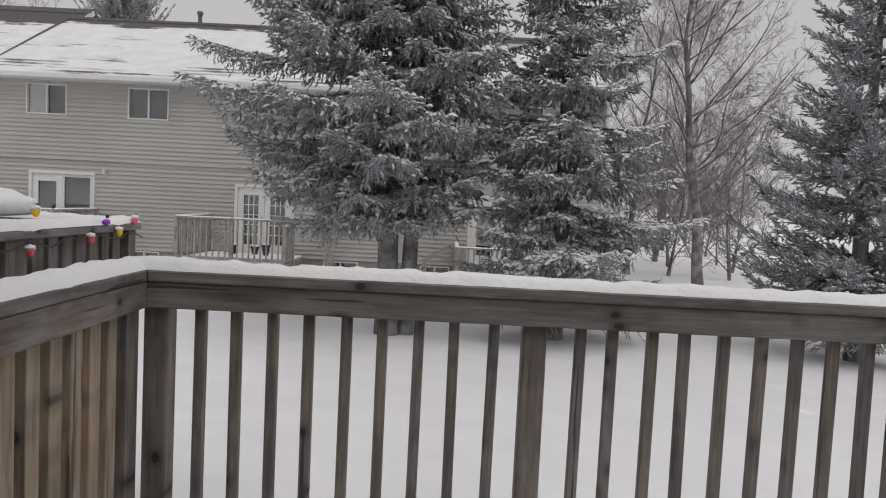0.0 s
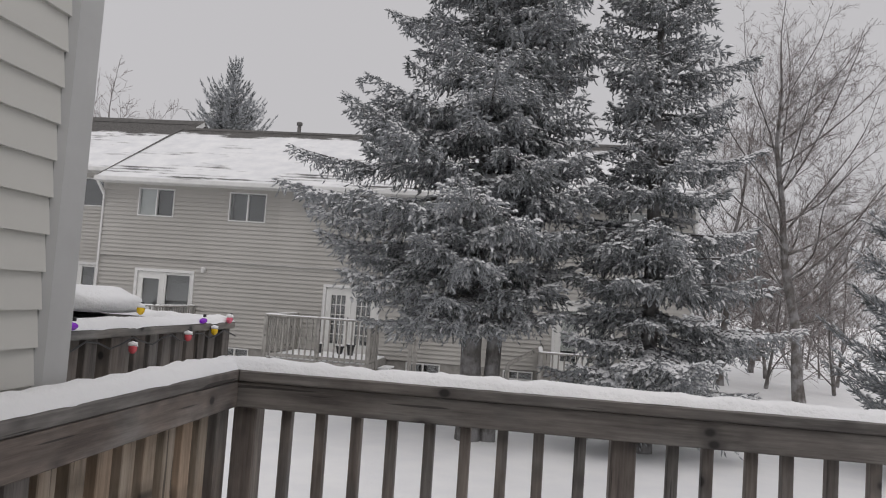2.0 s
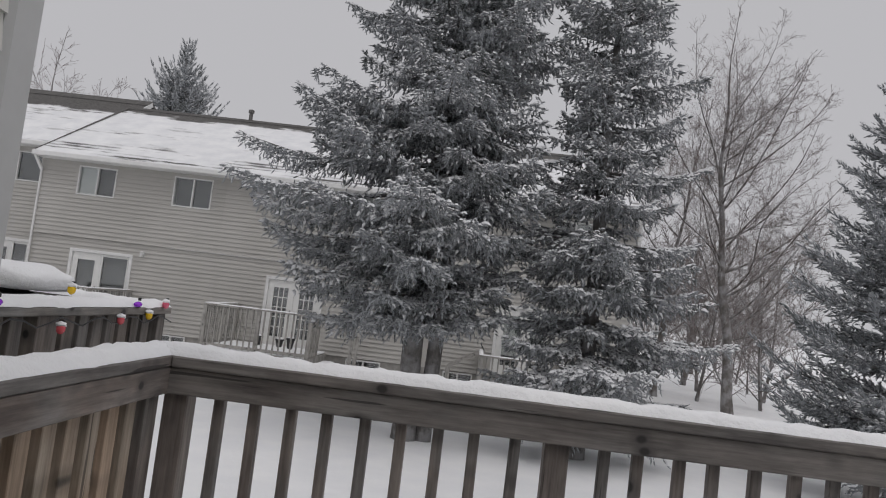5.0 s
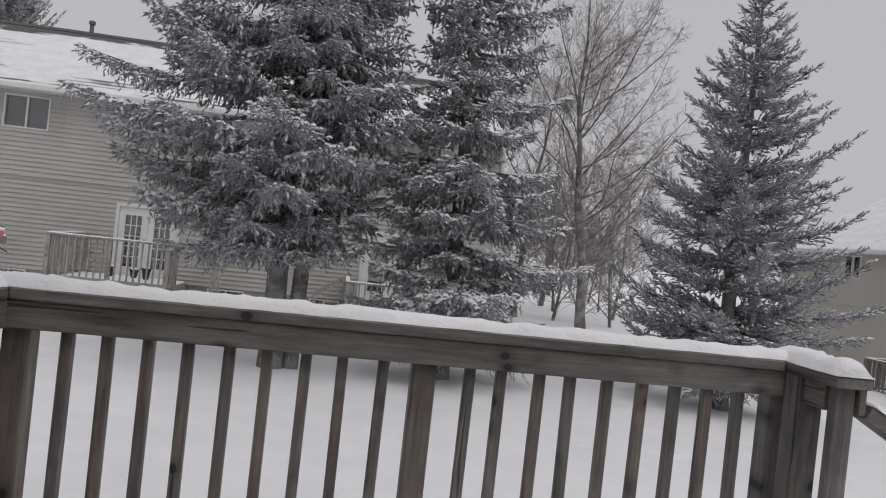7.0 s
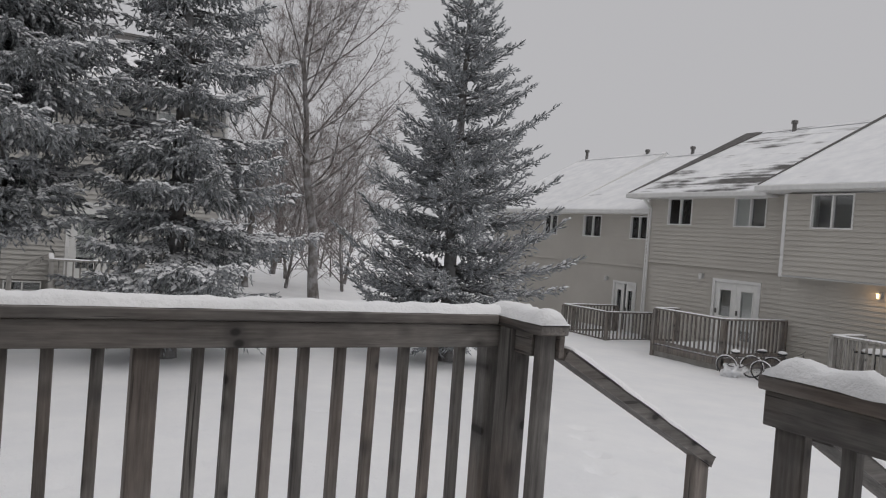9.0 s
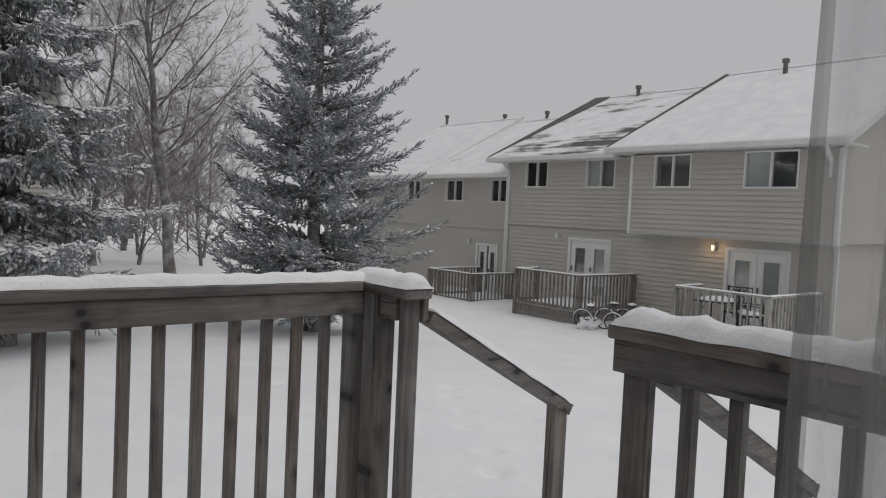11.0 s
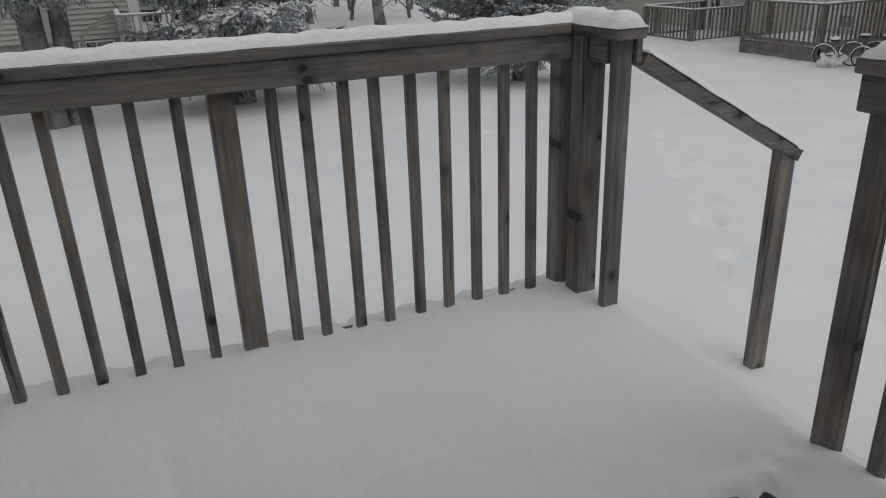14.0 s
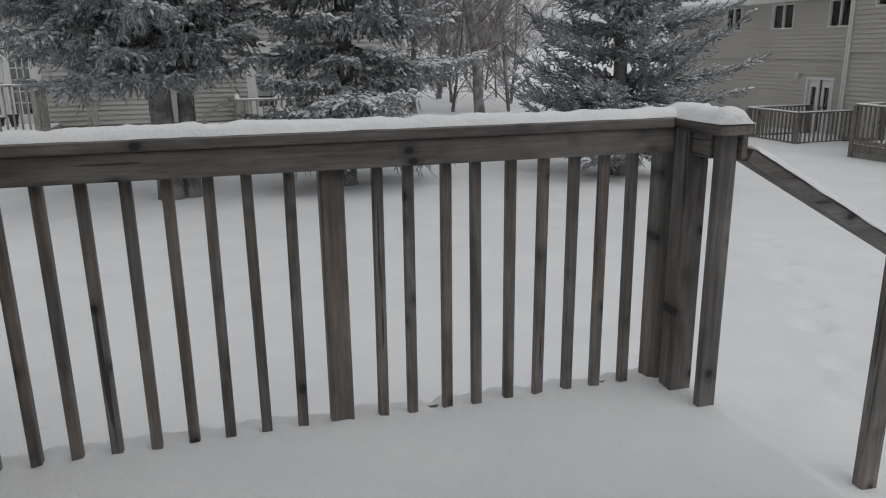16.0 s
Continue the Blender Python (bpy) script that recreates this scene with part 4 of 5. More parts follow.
def scatter(templates, at, way, size, roll=None):
    """Copies templates to each place, x axis turned along way."""
    n = len(at)
    x = unit(way)
    up = np.zeros_like(x)
    up[:, 2] = 1
    y = unit(np.cross(up, x) + 1e-6)
    z = np.cross(x, y)
    if roll is not None:
        c, s = np.cos(roll)[:, None], np.sin(roll)[:, None]
        y, z = y * c + z * s, z * c - y * s
    which = RNG.integers(0, len(templates), n)
    vs, fs, k = [], [], 0
    for i, (tv, tf) in enumerate(templates):
        m = which == i
        if not m.any():
            continue
        p = at[m][:, None, :] + size[m][:, None, None] * (tv[None, :, 0:1] * x[m][:, None, :] + tv[None, :, 1:2] * y[m][:, None, :] + tv[None, :, 2:3] * z[m][:, None, :])
        q = m.sum()
        fs.append((tf[None] + (k + np.arange(q) * len(tv))[:, None, None]).reshape(-1, 3))
        vs.append(p.reshape(-1, 3))
        k += q * len(tv)
    return np.concatenate(vs), np.concatenate(fs)


def fast_mesh(name, verts, faces, material, parent):
    """One mesh from arrays of triangles."""
    me = bpy.data.meshes.new(name)
    verts = verts - np.array(origin_of(parent))
    me.vertices.add(len(verts))
    me.vertices.foreach_set("co", verts.astype(np.float32).ravel())
    me.loops.add(len(faces) * 3)
    me.loops.foreach_set("vertex_index", faces.astype(np.int32).ravel())
    me.polygons.add(len(faces))
    me.polygons.foreach_set("loop_start", np.arange(0, len(faces) * 3, 3, dtype=np.int32))
    me.polygons.foreach_set("loop_total", np.full(len(faces), 3, dtype=np.int32))
    me.materials.append(material)
    me.update(calc_edges=True)
    ob = new(name, me)
    ob.parent = parent
    return ob


SHOOTS = [shoot_template(4, s) for s in range(6)]
PADS = [snow_template(s) for s in range(5)]


def weeping_bough(L, shoot, r):
    """A flat spray of side branches with branchlets hanging under it, along +x: places, ways, sizes and openness to the sky."""
    at, way, size, top = [], [], [], []

    def put(p, w, k, t):
        at.append(p)
        way.append(w)
        size.append(shoot * k * r.uniform(0.75, 1.2))
        top.append(t)

    s = 0.16 * L
    while s < L:
        t = s / L
        put(np.array([s, 0, 0.01]), np.array([1, r.normal(0, 0.3), 0.1]), 1.0, 1.0)
        for sg in (-1, 1):
            if r.uniform() < 0.1:
                continue
            tl = min(0.80, 0.16 + 0.55 * (L - s)) * (0.5 + 0.5 * min(1, t / 0.4)) * r.uniform(0.6, 1.15)
            a = sg * r.uniform(0.75, 1.1)
            dip = r.uniform(0.05, 0.45)
            q = 0.03
            while q < tl:
                b = a * (1 - 0.35 * q / tl)
                d = np.array([math.cos(b), math.sin(b), -dip * (0.3 + q / tl)])
                p = np.array([s + q * math.cos(a * 0.9), q * math.sin(a * 0.9), -dip * q * (0.3 + 0.6 * q / tl)])
                for sh in (-1, 1):
                    c = b + sh * r.uniform(0.4, 0.9)
                    put(p, np.array([math.cos(c), math.sin(c), -0.25 + r.normal(0, 0.25)]), 0.85, 1.0)
                if r.uniform() < 0.5:
                    hl = r.uniform(0.08, 0.30) * min(1, 0.4 + tl)
                    w = np.array([0.35 * d[0] + r.normal(0, 0.15), 0.35 * d[1] + r.normal(0, 0.15), -1.0])
                    e = 0.02
                    while e < hl:
                        put(p + w * e, w + np.array([r.normal(0, 0.45), r.normal(0, 0.45), 0.1]), 0.9, 0.16)
                        e += shoot * 0.62
                q += shoot * 0.72
            put(p, d, 1.1, 1.0)
        s += shoot * 0.85 * r.uniform(0.75, 1.25)
    put(np.array([L * 0.97, 0, 0]), np.array([1, 0, 0.15]), 1.3, 1.0)
    return np.array(at), np.array(way), np.array(size), np.array(top)


def stiff_bough(L, shoot, r):
    """A narrow bottle-brush bough along +x, side shoots pointing forward all round."""
    at, way, size, top = [], [], [], []
    s = 0.10 * L
    while s < L:
        t = s / L
        n = 3 if t < 0.85 else 2
        for i in range(n):
            a = r.uniform(-0.5, 3.65) if r.uniform() < 0.8 else r.uniform(3.65, 5.8)
            tl = min(0.48, 0.08 + 0.30 * (L - s)) * r.uniform(0.55, 1.2) * (1.0 if abs(math.cos(a)) > 0.5 else 0.55)
            w = np.array([r.uniform(0.8, 1.2), math.cos(a), 0.75 * math.sin(a)])
            w /= np.linalg.norm(w)
            q = 0.0
            while q < tl:
                at.append(np.array([s, 0, 0]) + w * q)
                way.append(w + r.normal(0, 0.35, 3) + np.array([0.1, 0, 0.05]))
                size.append(shoot * r.uniform(0.75, 1.2))
                top.append(1.0 if math.sin(a) > -0.2 else 0.25)
                q += shoot * 0.6
        s += shoot * 0.52 * r.uniform(0.8, 1.2)
    at.append(np.array([L * 0.98, 0, 0]))
    way.append(np.array([1.0, 0, 0]))
    size.append(shoot * 1.3)
    top.append(1.0)
    return np.array(at), np.array(way), np.array(size), np.array(top)


def spruce(base, height, reach, label, low=1.0, kind="weeping", tilt=(0.0, 0.3), sag=0.1, tip=0.15, whorl=0.45, per=9, shoot=0.118, seed=1, snowy=0.80, material=None, trunk_r=0.17, lean=(0, 0), thin_above=99.0, ragged=0.22):
    """A spruce: trunk, whorls of boughs set with needled shoots, and snow lying on them.
    reach(h, az) gives the boughs' length at height h; tilt runs from the lowest to the highest bough, sag bends their middle down, tip turns their ends up."""
    r = np.random.default_rng(seed)
    tree = thing("spruce_tree", base, label, "spruce tree")
    bx, by, bz = base
    make = weeping_bough if kind == "weeping" else stiff_bough
    lengths = (0.35, 0.7, 1.1, 1.6, 2.2, 2.9)
    store = {c: [make(c, shoot, r) for _ in range(3)] for c in lengths}

    def spine(h):
        return np.array([bx + lean[0] * h + 0.03 * math.sin(h * 0.9 + seed), by + lean[1] * h + 0.03 * math.cos(h * 0.7 + seed), bz + h])

    hs = np.linspace(-0.3, height, 14)
    part("trunk", tube([spine(h) for h in hs], [max(0.012, trunk_r * (1 - max(h, 0) / height) ** 0.8 * (1.25 if h < 0.2 else 1.0)) for h in hs], 10), BARK, tree, smooth=True)
    lv, lf, lk = [], [], 0
    at, way, size, top = [], [], [], []
    h = low
    while h < height - 0.12:
        n = per if h < height * 0.75 else max(5, per - 3)
        phase = r.uniform(0, 6.28)
        for i in range(n):
            hh = min(height - 0.05, h + r.uniform(-0.3, 0.3) * whorl)
            az = phase + 2 * math.pi * (i + r.uniform(-0.35, 0.35)) / n
            rel = (hh - low) / (height - low)
            slope = tilt[0] + (tilt[1] - tilt[0]) * rel + r.normal(0, 0.05)
            tip_h = hh + 0.8 * (slope + tip) * reach(hh, az)
            L = max(0.15, 1.06 * reach(tip_h, az) * r.uniform(1 - 1.7 * ragged, 1 + 0.25 * ragged))
            out = np.array([math.cos(az), math.sin(az), 0.0])
            sd = np.array([-out[1], out[0], 0.0])
            start = spine(hh)
            bend = r.normal(0, 0.06)
            dip, rise = sag * r.uniform(0.4, 1.6) * (1 - 0.6 * rel), tip * r.uniform(0.5, 1.4)

            def z_of(x):
                return x * slope - 4 * dip * x * (1 - x / L) * 0.5 + rise * L * (x / L) ** 3

            c = min(lengths, key=lambda q: abs(q - L))
            p, w, sz, tp = store[c][r.integers(0, 3)]
            k = L / c
            flip = r.choice((-1.0, 1.0))
            x, y = p[:, 0] * k, p[:, 1] * k ** 0.5 * flip
            grad = slope - 2 * dip * (1 - 2 * x / L) + 3 * rise * (x / L) ** 2
            pz = z_of(x) + p[:, 2]
            at.append(start + x[:, None] * out + (y + bend * x * x / L)[:, None] * sd + pz[:, None] * np.array([0, 0, 1.0]))
            way.append(w[:, 0:1] * out + flip * w[:, 1:2] * sd + (w[:, 2] + w[:, 0] * grad)[:, None] * np.array([0, 0, 1.0]))
            size.append(sz)
            top.append(tp)
            rad = [0.012 + 0.012 * L, 0.008 + 0.008 * L, 0.006 + 0.004 * L, 0.004]
            for q, ra in zip((0, 0.35, 0.7, 1.0), rad):
                pt = start + out * L * q + sd * bend * L * q * q + np.array([0, 0, z_of(L * q)])
                lv += [pt + ra * (sd * math.cos(a) + np.array([0, 0, 1]) * math.sin(a)) for a in (0.5, 2.6, 4.7)]
            for g in range(3):
                for q in range(3):
                    a, b = lk + g * 3 + q, lk + g * 3 + (q + 1) % 3
                    lf += [(a, b, b + 3), (a, b + 3, a + 3)]
            lk += 12
        h += whorl * (1.0 if h < height * 0.7 else 0.75) * (1.0 if h < thin_above else 2.2)
    q = np.linspace(height - 0.7, height + 0.05, 14)
    at.append(np.array([spine(v) for v in q]))
    way.append(np.column_stack([r.normal(0, 0.5, 14), r.normal(0, 0.5, 14), np.ones(14)]))
    size.append(np.full(14, shoot))
    top.append(np.full(14, 0.5))
    at, way, size, top = (np.concatenate(v) for v in (at, way, size, top))
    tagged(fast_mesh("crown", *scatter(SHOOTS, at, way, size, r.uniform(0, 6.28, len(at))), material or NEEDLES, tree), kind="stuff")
    tagged(fast_mesh("limb_wood", np.array(lv), np.array(lf), BARK, tree), kind="stuff")
    # snow lies in patches on the upper shoots
    patch = np.array([noise.noise(Vector((p[0] * 2.1, p[1] * 2.1, p[2] * 2.6))) for p in at])
    keep = r.uniform(0, 1, len(at)) < np.clip(top * snowy * (1.0 + 1.9 * patch), 0, 0.97)
    w = way[keep] * np.array([1, 1, 0.9])
    ob = fast_mesh("bough_snow", *scatter(PADS, at[keep] + np.array([0, 0, 0.006]), w, size[keep] * r.uniform(0.60, 1.0, keep.sum())), RIME, tree)
    tagged(ob, "snow dusted along the boughs", kind="stuff")
    return tree


def shape(hs, left, right):
    """Bough length by height, towards -x and towards +x."""
    def f(h, az):
        k = 0.5 - 0.5 * math.cos(az)
        k = k * k * (3 - 2 * k)
        return float(np.interp(h, hs, left)) * k + float(np.interp(h, hs, right)) * (1 - k)
    return f


BIG = "tall snow-dusted spruce with drooping dark boughs"
spruce((-1.28, 12.0, ground_z(-1.28, 12)), 11.0,
       shape((1.9, 2.3, 2.8, 3.7, 4.2, 4.8, 5.4, 5.95, 6.2, 6.5, 7.0, 7.6, 9.0, 11.0), (1.7, 2.2, 2.8, 3.25, 3.15, 2.75, 2.75, 2.4, 1.4, 1.25, 1.55, 2.0, 1.7, 0.3), (0.9, 1.2, 1.6, 1.9, 1.9, 1.8, 1.75, 1.7, 1.6, 1.6, 1.7, 1.8, 1.5, 0.3)),
       BIG, low=1.95, tilt=(-0.14, 0.14), sag=0.09, tip=0.08, whorl=0.50, per=9, seed=3, thin_above=8.0, trunk_r=0.185)
spruce((-1.02, 12.1, ground_z(-1.02, 12.1)), 10.5,
       shape((1.9, 2.8, 4.2, 7.0, 10.6), (0.8, 1.2, 1.4, 1.0, 0.2), (1.0, 1.5, 1.75, 1.3, 0.2)),
       BIG, low=2.2, tilt=(-0.16, 0.14), sag=0.09, tip=0.08, whorl=0.62, per=7, seed=8, thin_above=8.0, trunk_r=0.14, lean=(0.05, 0.0))
spruce((1.52, 12.3, ground_z(1.52, 12.3)), 9.6,
       shape((0.9, 1.4, 2.0, 2.5, 3.4, 4.3, 4.7, 5.0, 5.3, 5.8, 6.4, 6.8, 7.3, 8.1, 9.7), (1.4, 1.9, 1.7, 1.6, 1.3, 1.05, 1.0, 0.95, 0.9, 1.0, 1.1, 1.0, 1.1, 0.75, 0.1), (1.6, 1.75, 1.9, 2.15, 1.7, 1.1, 1.4, 1.8, 0.9, 1.3, 1.45, 0.6, 1.0, 0.65, 0.1)),
       BIG, low=0.95, tilt=(-0.24, 0.30), sag=0.08, tip=0.10, whorl=0.46, per=9, seed=12, trunk_r=0.17, thin_above=8.8)
spruce((6.62, 12.4, ground_z(6.62, 12.4)), 8.2,
       shape((0.5, 1.2, 1.5, 2.2, 3.1, 3.6, 4.25, 4.85, 5.2, 6.0, 6.5, 7.2, 8.2), (1.95, 2.1, 2.1, 2.25, 1.9, 1.9, 1.65, 1.35, 1.15, 0.95, 0.75, 0.45, 0.06), (1.8, 1.9, 2.1, 2.4, 2.1, 2.0, 1.85, 1.75, 1.5, 1.25, 0.9, 0.5, 0.06)),
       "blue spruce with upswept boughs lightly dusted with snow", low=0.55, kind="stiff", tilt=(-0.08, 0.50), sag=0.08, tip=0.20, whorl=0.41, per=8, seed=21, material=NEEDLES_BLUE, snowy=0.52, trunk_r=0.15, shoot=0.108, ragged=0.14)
spruce((-18.3, 40.0, 0.0), 14.1, shape((5, 11, 12.2, 13.2, 14.1), (2.4, 2.3, 1.9, 1.4, 0.4), (2.4, 2.3, 1.9, 1.4, 0.4)),
       "dark spruce standing behind the far roofs", low=7.5, kind="stiff", tilt=(0.1, 1.1), tip=0.3, whorl=0.40, per=10, shoot=0.26, seed=31, snowy=0.10)


class Sticks:
    """Collects tapering sticks into one mesh of triangles."""

    def __init__(self):
        self.v, self.f, self.k = [], [], 0

    def add(self, p, q, ra, rb, sides):
        d = unit(q - p)
        a = unit(np.cross(d, [0.3, 0.2, 0.9]))
        b = np.cross(d, a)
        for c, ra_ in ((p, ra), (q, rb)):
            for i in range(sides):
                t = 2 * np.pi * i / sides
                self.v.append(c + ra_ * (a * math.cos(t) + b * math.sin(t)))
        n = self.k
        for i in range(sides):
            j = (i + 1) % sides
            self.f += [(n + i, n + j, n + sides + j), (n + i, n + sides + j, n + sides + i)]
        self.k += 2 * sides


def bare_tree(base, stem, limbs, seed, label, trunk_r=0.16, twig_w=1.0, spacing=0.30, fine=True):
    """A leafless tree: stem is the trunk's sideways place by height; each limb is (height it leaves at, sideways, depth and height of its tip)."""
    r = np.random.default_rng(seed)
    tree = thing("bare_tree", base, label, "tree")
    wood, twigs = Sticks(), Sticks()
    bx, by, bz = base
    top = stem[0][-1]

    def trunk(h):
        return np.array([bx + np.interp(h, *stem) + 0.05 * math.sin(h * 1.7 + seed), by + 0.06 * math.sin(h * 1.1 + seed * 2), bz + h])

    def radius(h):
        return max(0.012, trunk_r * (1 - max(0, h) / top) ** 1.15)

    def twiglet(p, d, length, rad, level):
        steps = 3 if level < 2 else 2
        q = np.array(p)
        for s in range(steps):
            d = unit(d + r.normal(0, 0.16, 3) + np.array([0, 0, 0.05]))
            e = q + d * length / steps
            ra, rb = rad * (1 - 0.7 * s / steps), rad * (1 - 0.7 * (s + 1) / steps)
            (wood if rad > 0.02 else twigs).add(q, e, max(ra, 0.004 * twig_w), max(rb, 0.003 * twig_w), 5 if rad > 0.02 else 3)
            if level < (3 if fine else 2):
                for _ in range((3, 2, 2)[level] if length > 0.35 else 1):
                    side = unit(np.cross(d, r.normal(0, 1, 3)))
                    a = r.uniform(0.45, 0.9)
                    twiglet(q + (e - q) * r.uniform(0.1, 1.0), d * math.cos(a) + side * math.sin(a) + np.array([0, 0, 0.05]), length * r.uniform(0.35, 0.6), max(rb * 0.55, 0.004), level + 1)
            q = e

    hs = np.linspace(-0.2, top, 16)
    for a, b in zip(hs, hs[1:]):
        wood.add(trunk(a), trunk(b), radius(a) * (1.2 if a < 0.2 else 1), radius(b), 9)
    paths = [(lambda t: trunk(top * (0.55 + 0.45 * t)), top * 0.45, 0.5 * trunk_r * 0.3)]
    for h0, dx, dy, h1 in limbs:
        a, b = trunk(h0), np.array([bx + dx, by + dy, bz + h1])
        mid = a * 0.45 + b * 0.55 + np.array([0.10 * (dx - np.interp(h0, *stem)), 0.1 * dy, -0.10 * (h1 - h0)])
        wig = r.normal(0, 0.10, 3)
        length = float(np.linalg.norm(b - a))
        rad = min(0.45 * radius(h0), 0.010 + 0.006 * length)

        def curve(t, a=a, b=b, mid=mid, wig=wig):
            return a * (1 - t) ** 2 + 2 * mid * t * (1 - t) + b * t * t + wig * math.sin(t * 7)

        n = 8
        for i in range(n):
            wood.add(curve(i / n), curve((i + 1) / n), max(0.007, rad * (1 - 0.85 * i / n)), max(0.006, rad * (1 - 0.85 * (i + 1) / n)), 6)
        paths.append((curve, length, rad))
    for curve, length, rad in paths:
        s = 0.12 * length
        while s < length:
            t = s / length
            d = unit(curve(min(1, t + 0.03)) - curve(max(0, t - 0.03)))
            side = unit(np.cross(d, r.normal(0, 1, 3)))
            a = r.uniform(0.6, 1.15)
            L = (0.35 + 0.34 * (length - s)) * r.uniform(0.55, 1.1)
            twiglet(curve(t), d * math.cos(a) + side * math.sin(a) + np.array([0, 0, 0.2]), min(L, 1.9), max(0.005, rad * 0.4 * (1 - 0.7 * t)), 1 if L < 1.7 else 0)
            s += spacing * r.uniform(0.6, 1.4)
    fast_mesh("trunk", np.array(wood.v), np.array(wood.f), BARK_BARE, tree)
    tagged(fast_mesh("twig_crown", np.array(twigs.v), np.array(twigs.f), TWIGS, tree), kind="stuff")
    return tree


def random_limbs(seed, n, low, top, wide):
    """Limbs that leave all round a trunk and sweep upwards."""
    r = random.Random(seed)
    out = []
    for i in range(n):
        h = low + (top * 0.8 - low) * i / n
        a = i * 2.4 + r.uniform(-0.5, 0.5)
        w = wide * (1 - 0.55 * (h - low) / top) * r.uniform(0.7, 1.1)
        out.append((h, w * math.cos(a), w * math.sin(a), min(top, h + w * r.uniform(0.9, 1.6))))
    return out


g = ground_z(8.0, 24)
bare_tree((7.95, 24.0, g), ((0, 2.8, 5.5, 8.2, 13.4), (0, -0.4, -0.75, -1.0, -0.9)),
          [(0.7, -1.9, -0.1, 4.4), (2.4, 1.9, 0.2, 3.4), (3.0, 1.6, -1.2, 6.2), (3.2, -2.5, 0.5, 5.6), (3.7, 2.9, -0.3, 8.0), (4.2, -2.9, -0.6, 8.0), (4.5, 3.3, 1.0, 7.4), (5.2, 2.3, 0.6, 9.9), (5.5, -2.8, 0.4, 10.4), (6.0, -0.4, 1.3, 12.6), (6.5, 1.3, -0.6, 11.5), (7.0, -2.3, -0.2, 12.4), (8.0, 1.9, 0.3, 12.3), (9.0, 0.5, -0.5, 13.1)] + random_limbs(6, 12, 2.6, 12.0, 3.0),
          4, "tall leafless tree with fine rimed twigs, paled for haze", trunk_r=0.185, spacing=0.24)
bare_tree((6.2, 27.0, ground_z(6.2, 27)), ((0, 5, 11.0), (0, 0.3, 1.1)), random_limbs(9, 11, 2.2, 11.0, 2.4), 9, "slender leafless tree with rimed twigs, paled for haze", trunk_r=0.14, twig_w=1.2)
third = bare_tree((4.6, 31.0, ground_z(4.6, 31)), ((0, 5, 10.5), (0, -0.2, 0.1)), random_limbs(15, 10, 2.4, 10.5, 2.6), 15, "distant leafless tree in the snowfall, rimed twigs paled for haze", trunk_r=0.15, twig_w=2.0, fine=False)
bush = bare_tree((9.5, 29.0, ground_z(9.5, 29)), ((0, 1.5, 3.2), (0, 0.1, 0.3)), random_limbs(18, 12, 0.2, 3.6, 1.7), 18, "leafless shrub with reddish rimed twigs, paled for haze", trunk_r=0.04, twig_w=1.3, spacing=0.2, fine=False)
for x, y, s, turn in ((9.8, 36, 0.9, 200), (13.5, 48, 1.0, 120), (19.5, 62, 1.0, 250), (8.5, 76, 0.85, 300), (13.0, 84, 0.9, 40), (-27.0, 42, 1.5, 70), (-25.2, 44, 1.28, 190)):
    t = copy_thing(third, pose(x, y, ground_z(x, y), 0, 0, turn))
    t.scale = (s, s, s)
for x, y, s, turn in ((7.6, 33, 1.1, 30), (11.5, 31, 1.0, 90), (10.4, 36, 1.3, 150), (13.2, 37, 1.3, 220), (15.0, 44, 1.6, 10), (18.5, 50, 1.6, 130), (8.8, 44, 1.3, 250), (6.6, 29, 1.5, 75), (8.2, 28, 1.7, 310), (10.6, 28.5, 1.6, 190), (12.4, 33, 1.9, 20), (9.4, 33, 1.9, 115), (5.4, 33, 1.8, 265), (11.2, 41, 2.1, 45)):
    t = copy_thing(bush, pose(x, y, ground_z(x, y), 0, 0, turn))
    t.scale = (s, s, s)


# ---------------- other decks and yard things ----------------
POSTS = set()


def rail_run(parent, p, q, top, bottom, material, posts=True, pitch=0.14, bw=0.038, cap_w=0.12, snow=True, seed=0):
    """One straight run of railing from p to q (x, y): cap, lower rail, end posts, balusters and a line of snow."""
    p, q = Vector((*p, 0)), Vector((*q, 0))
    d = (q - p).normalized()
    n = max(2, int((q - p).length / pitch))
    part("cap_rail", beam(p + Vector((0, 0, top - 0.02)), q + Vector((0, 0, top - 0.02)), cap_w, 0.04, 0.003), material, parent)
    part("lower_rail", beam(p + Vector((0, 0, bottom + 0.08)), q + Vector((0, 0, bottom + 0.08)), 0.04, 0.08, 0.0), material, parent)
    bal = baluster_mesh(bw, top - bottom - 0.062, material)
    for i in range(1, n):
        c = p + (q - p) * i / n
        piece("baluster", bal, parent, (c.x, c.y, bottom + 0.02))
    for c in (p, q):
        spot = (parent.name, round(c.x, 2), round(c.y, 2))
        if spot not in POSTS:
            POSTS.add(spot)
            part("post", box(c.x - 0.05, c.x + 0.05, c.y - 0.05, c.y + 0.05, bottom - 0.4, top - 0.042, 0.004), material, parent)
    if snow:
        snow_strip("snow", tuple(p + Vector((0, 0, top))), tuple(q + Vector((0, 0, top))), cap_w * 0.9, 0.03, "snow along the railing", seed=seed, step=0.08, parent=parent)


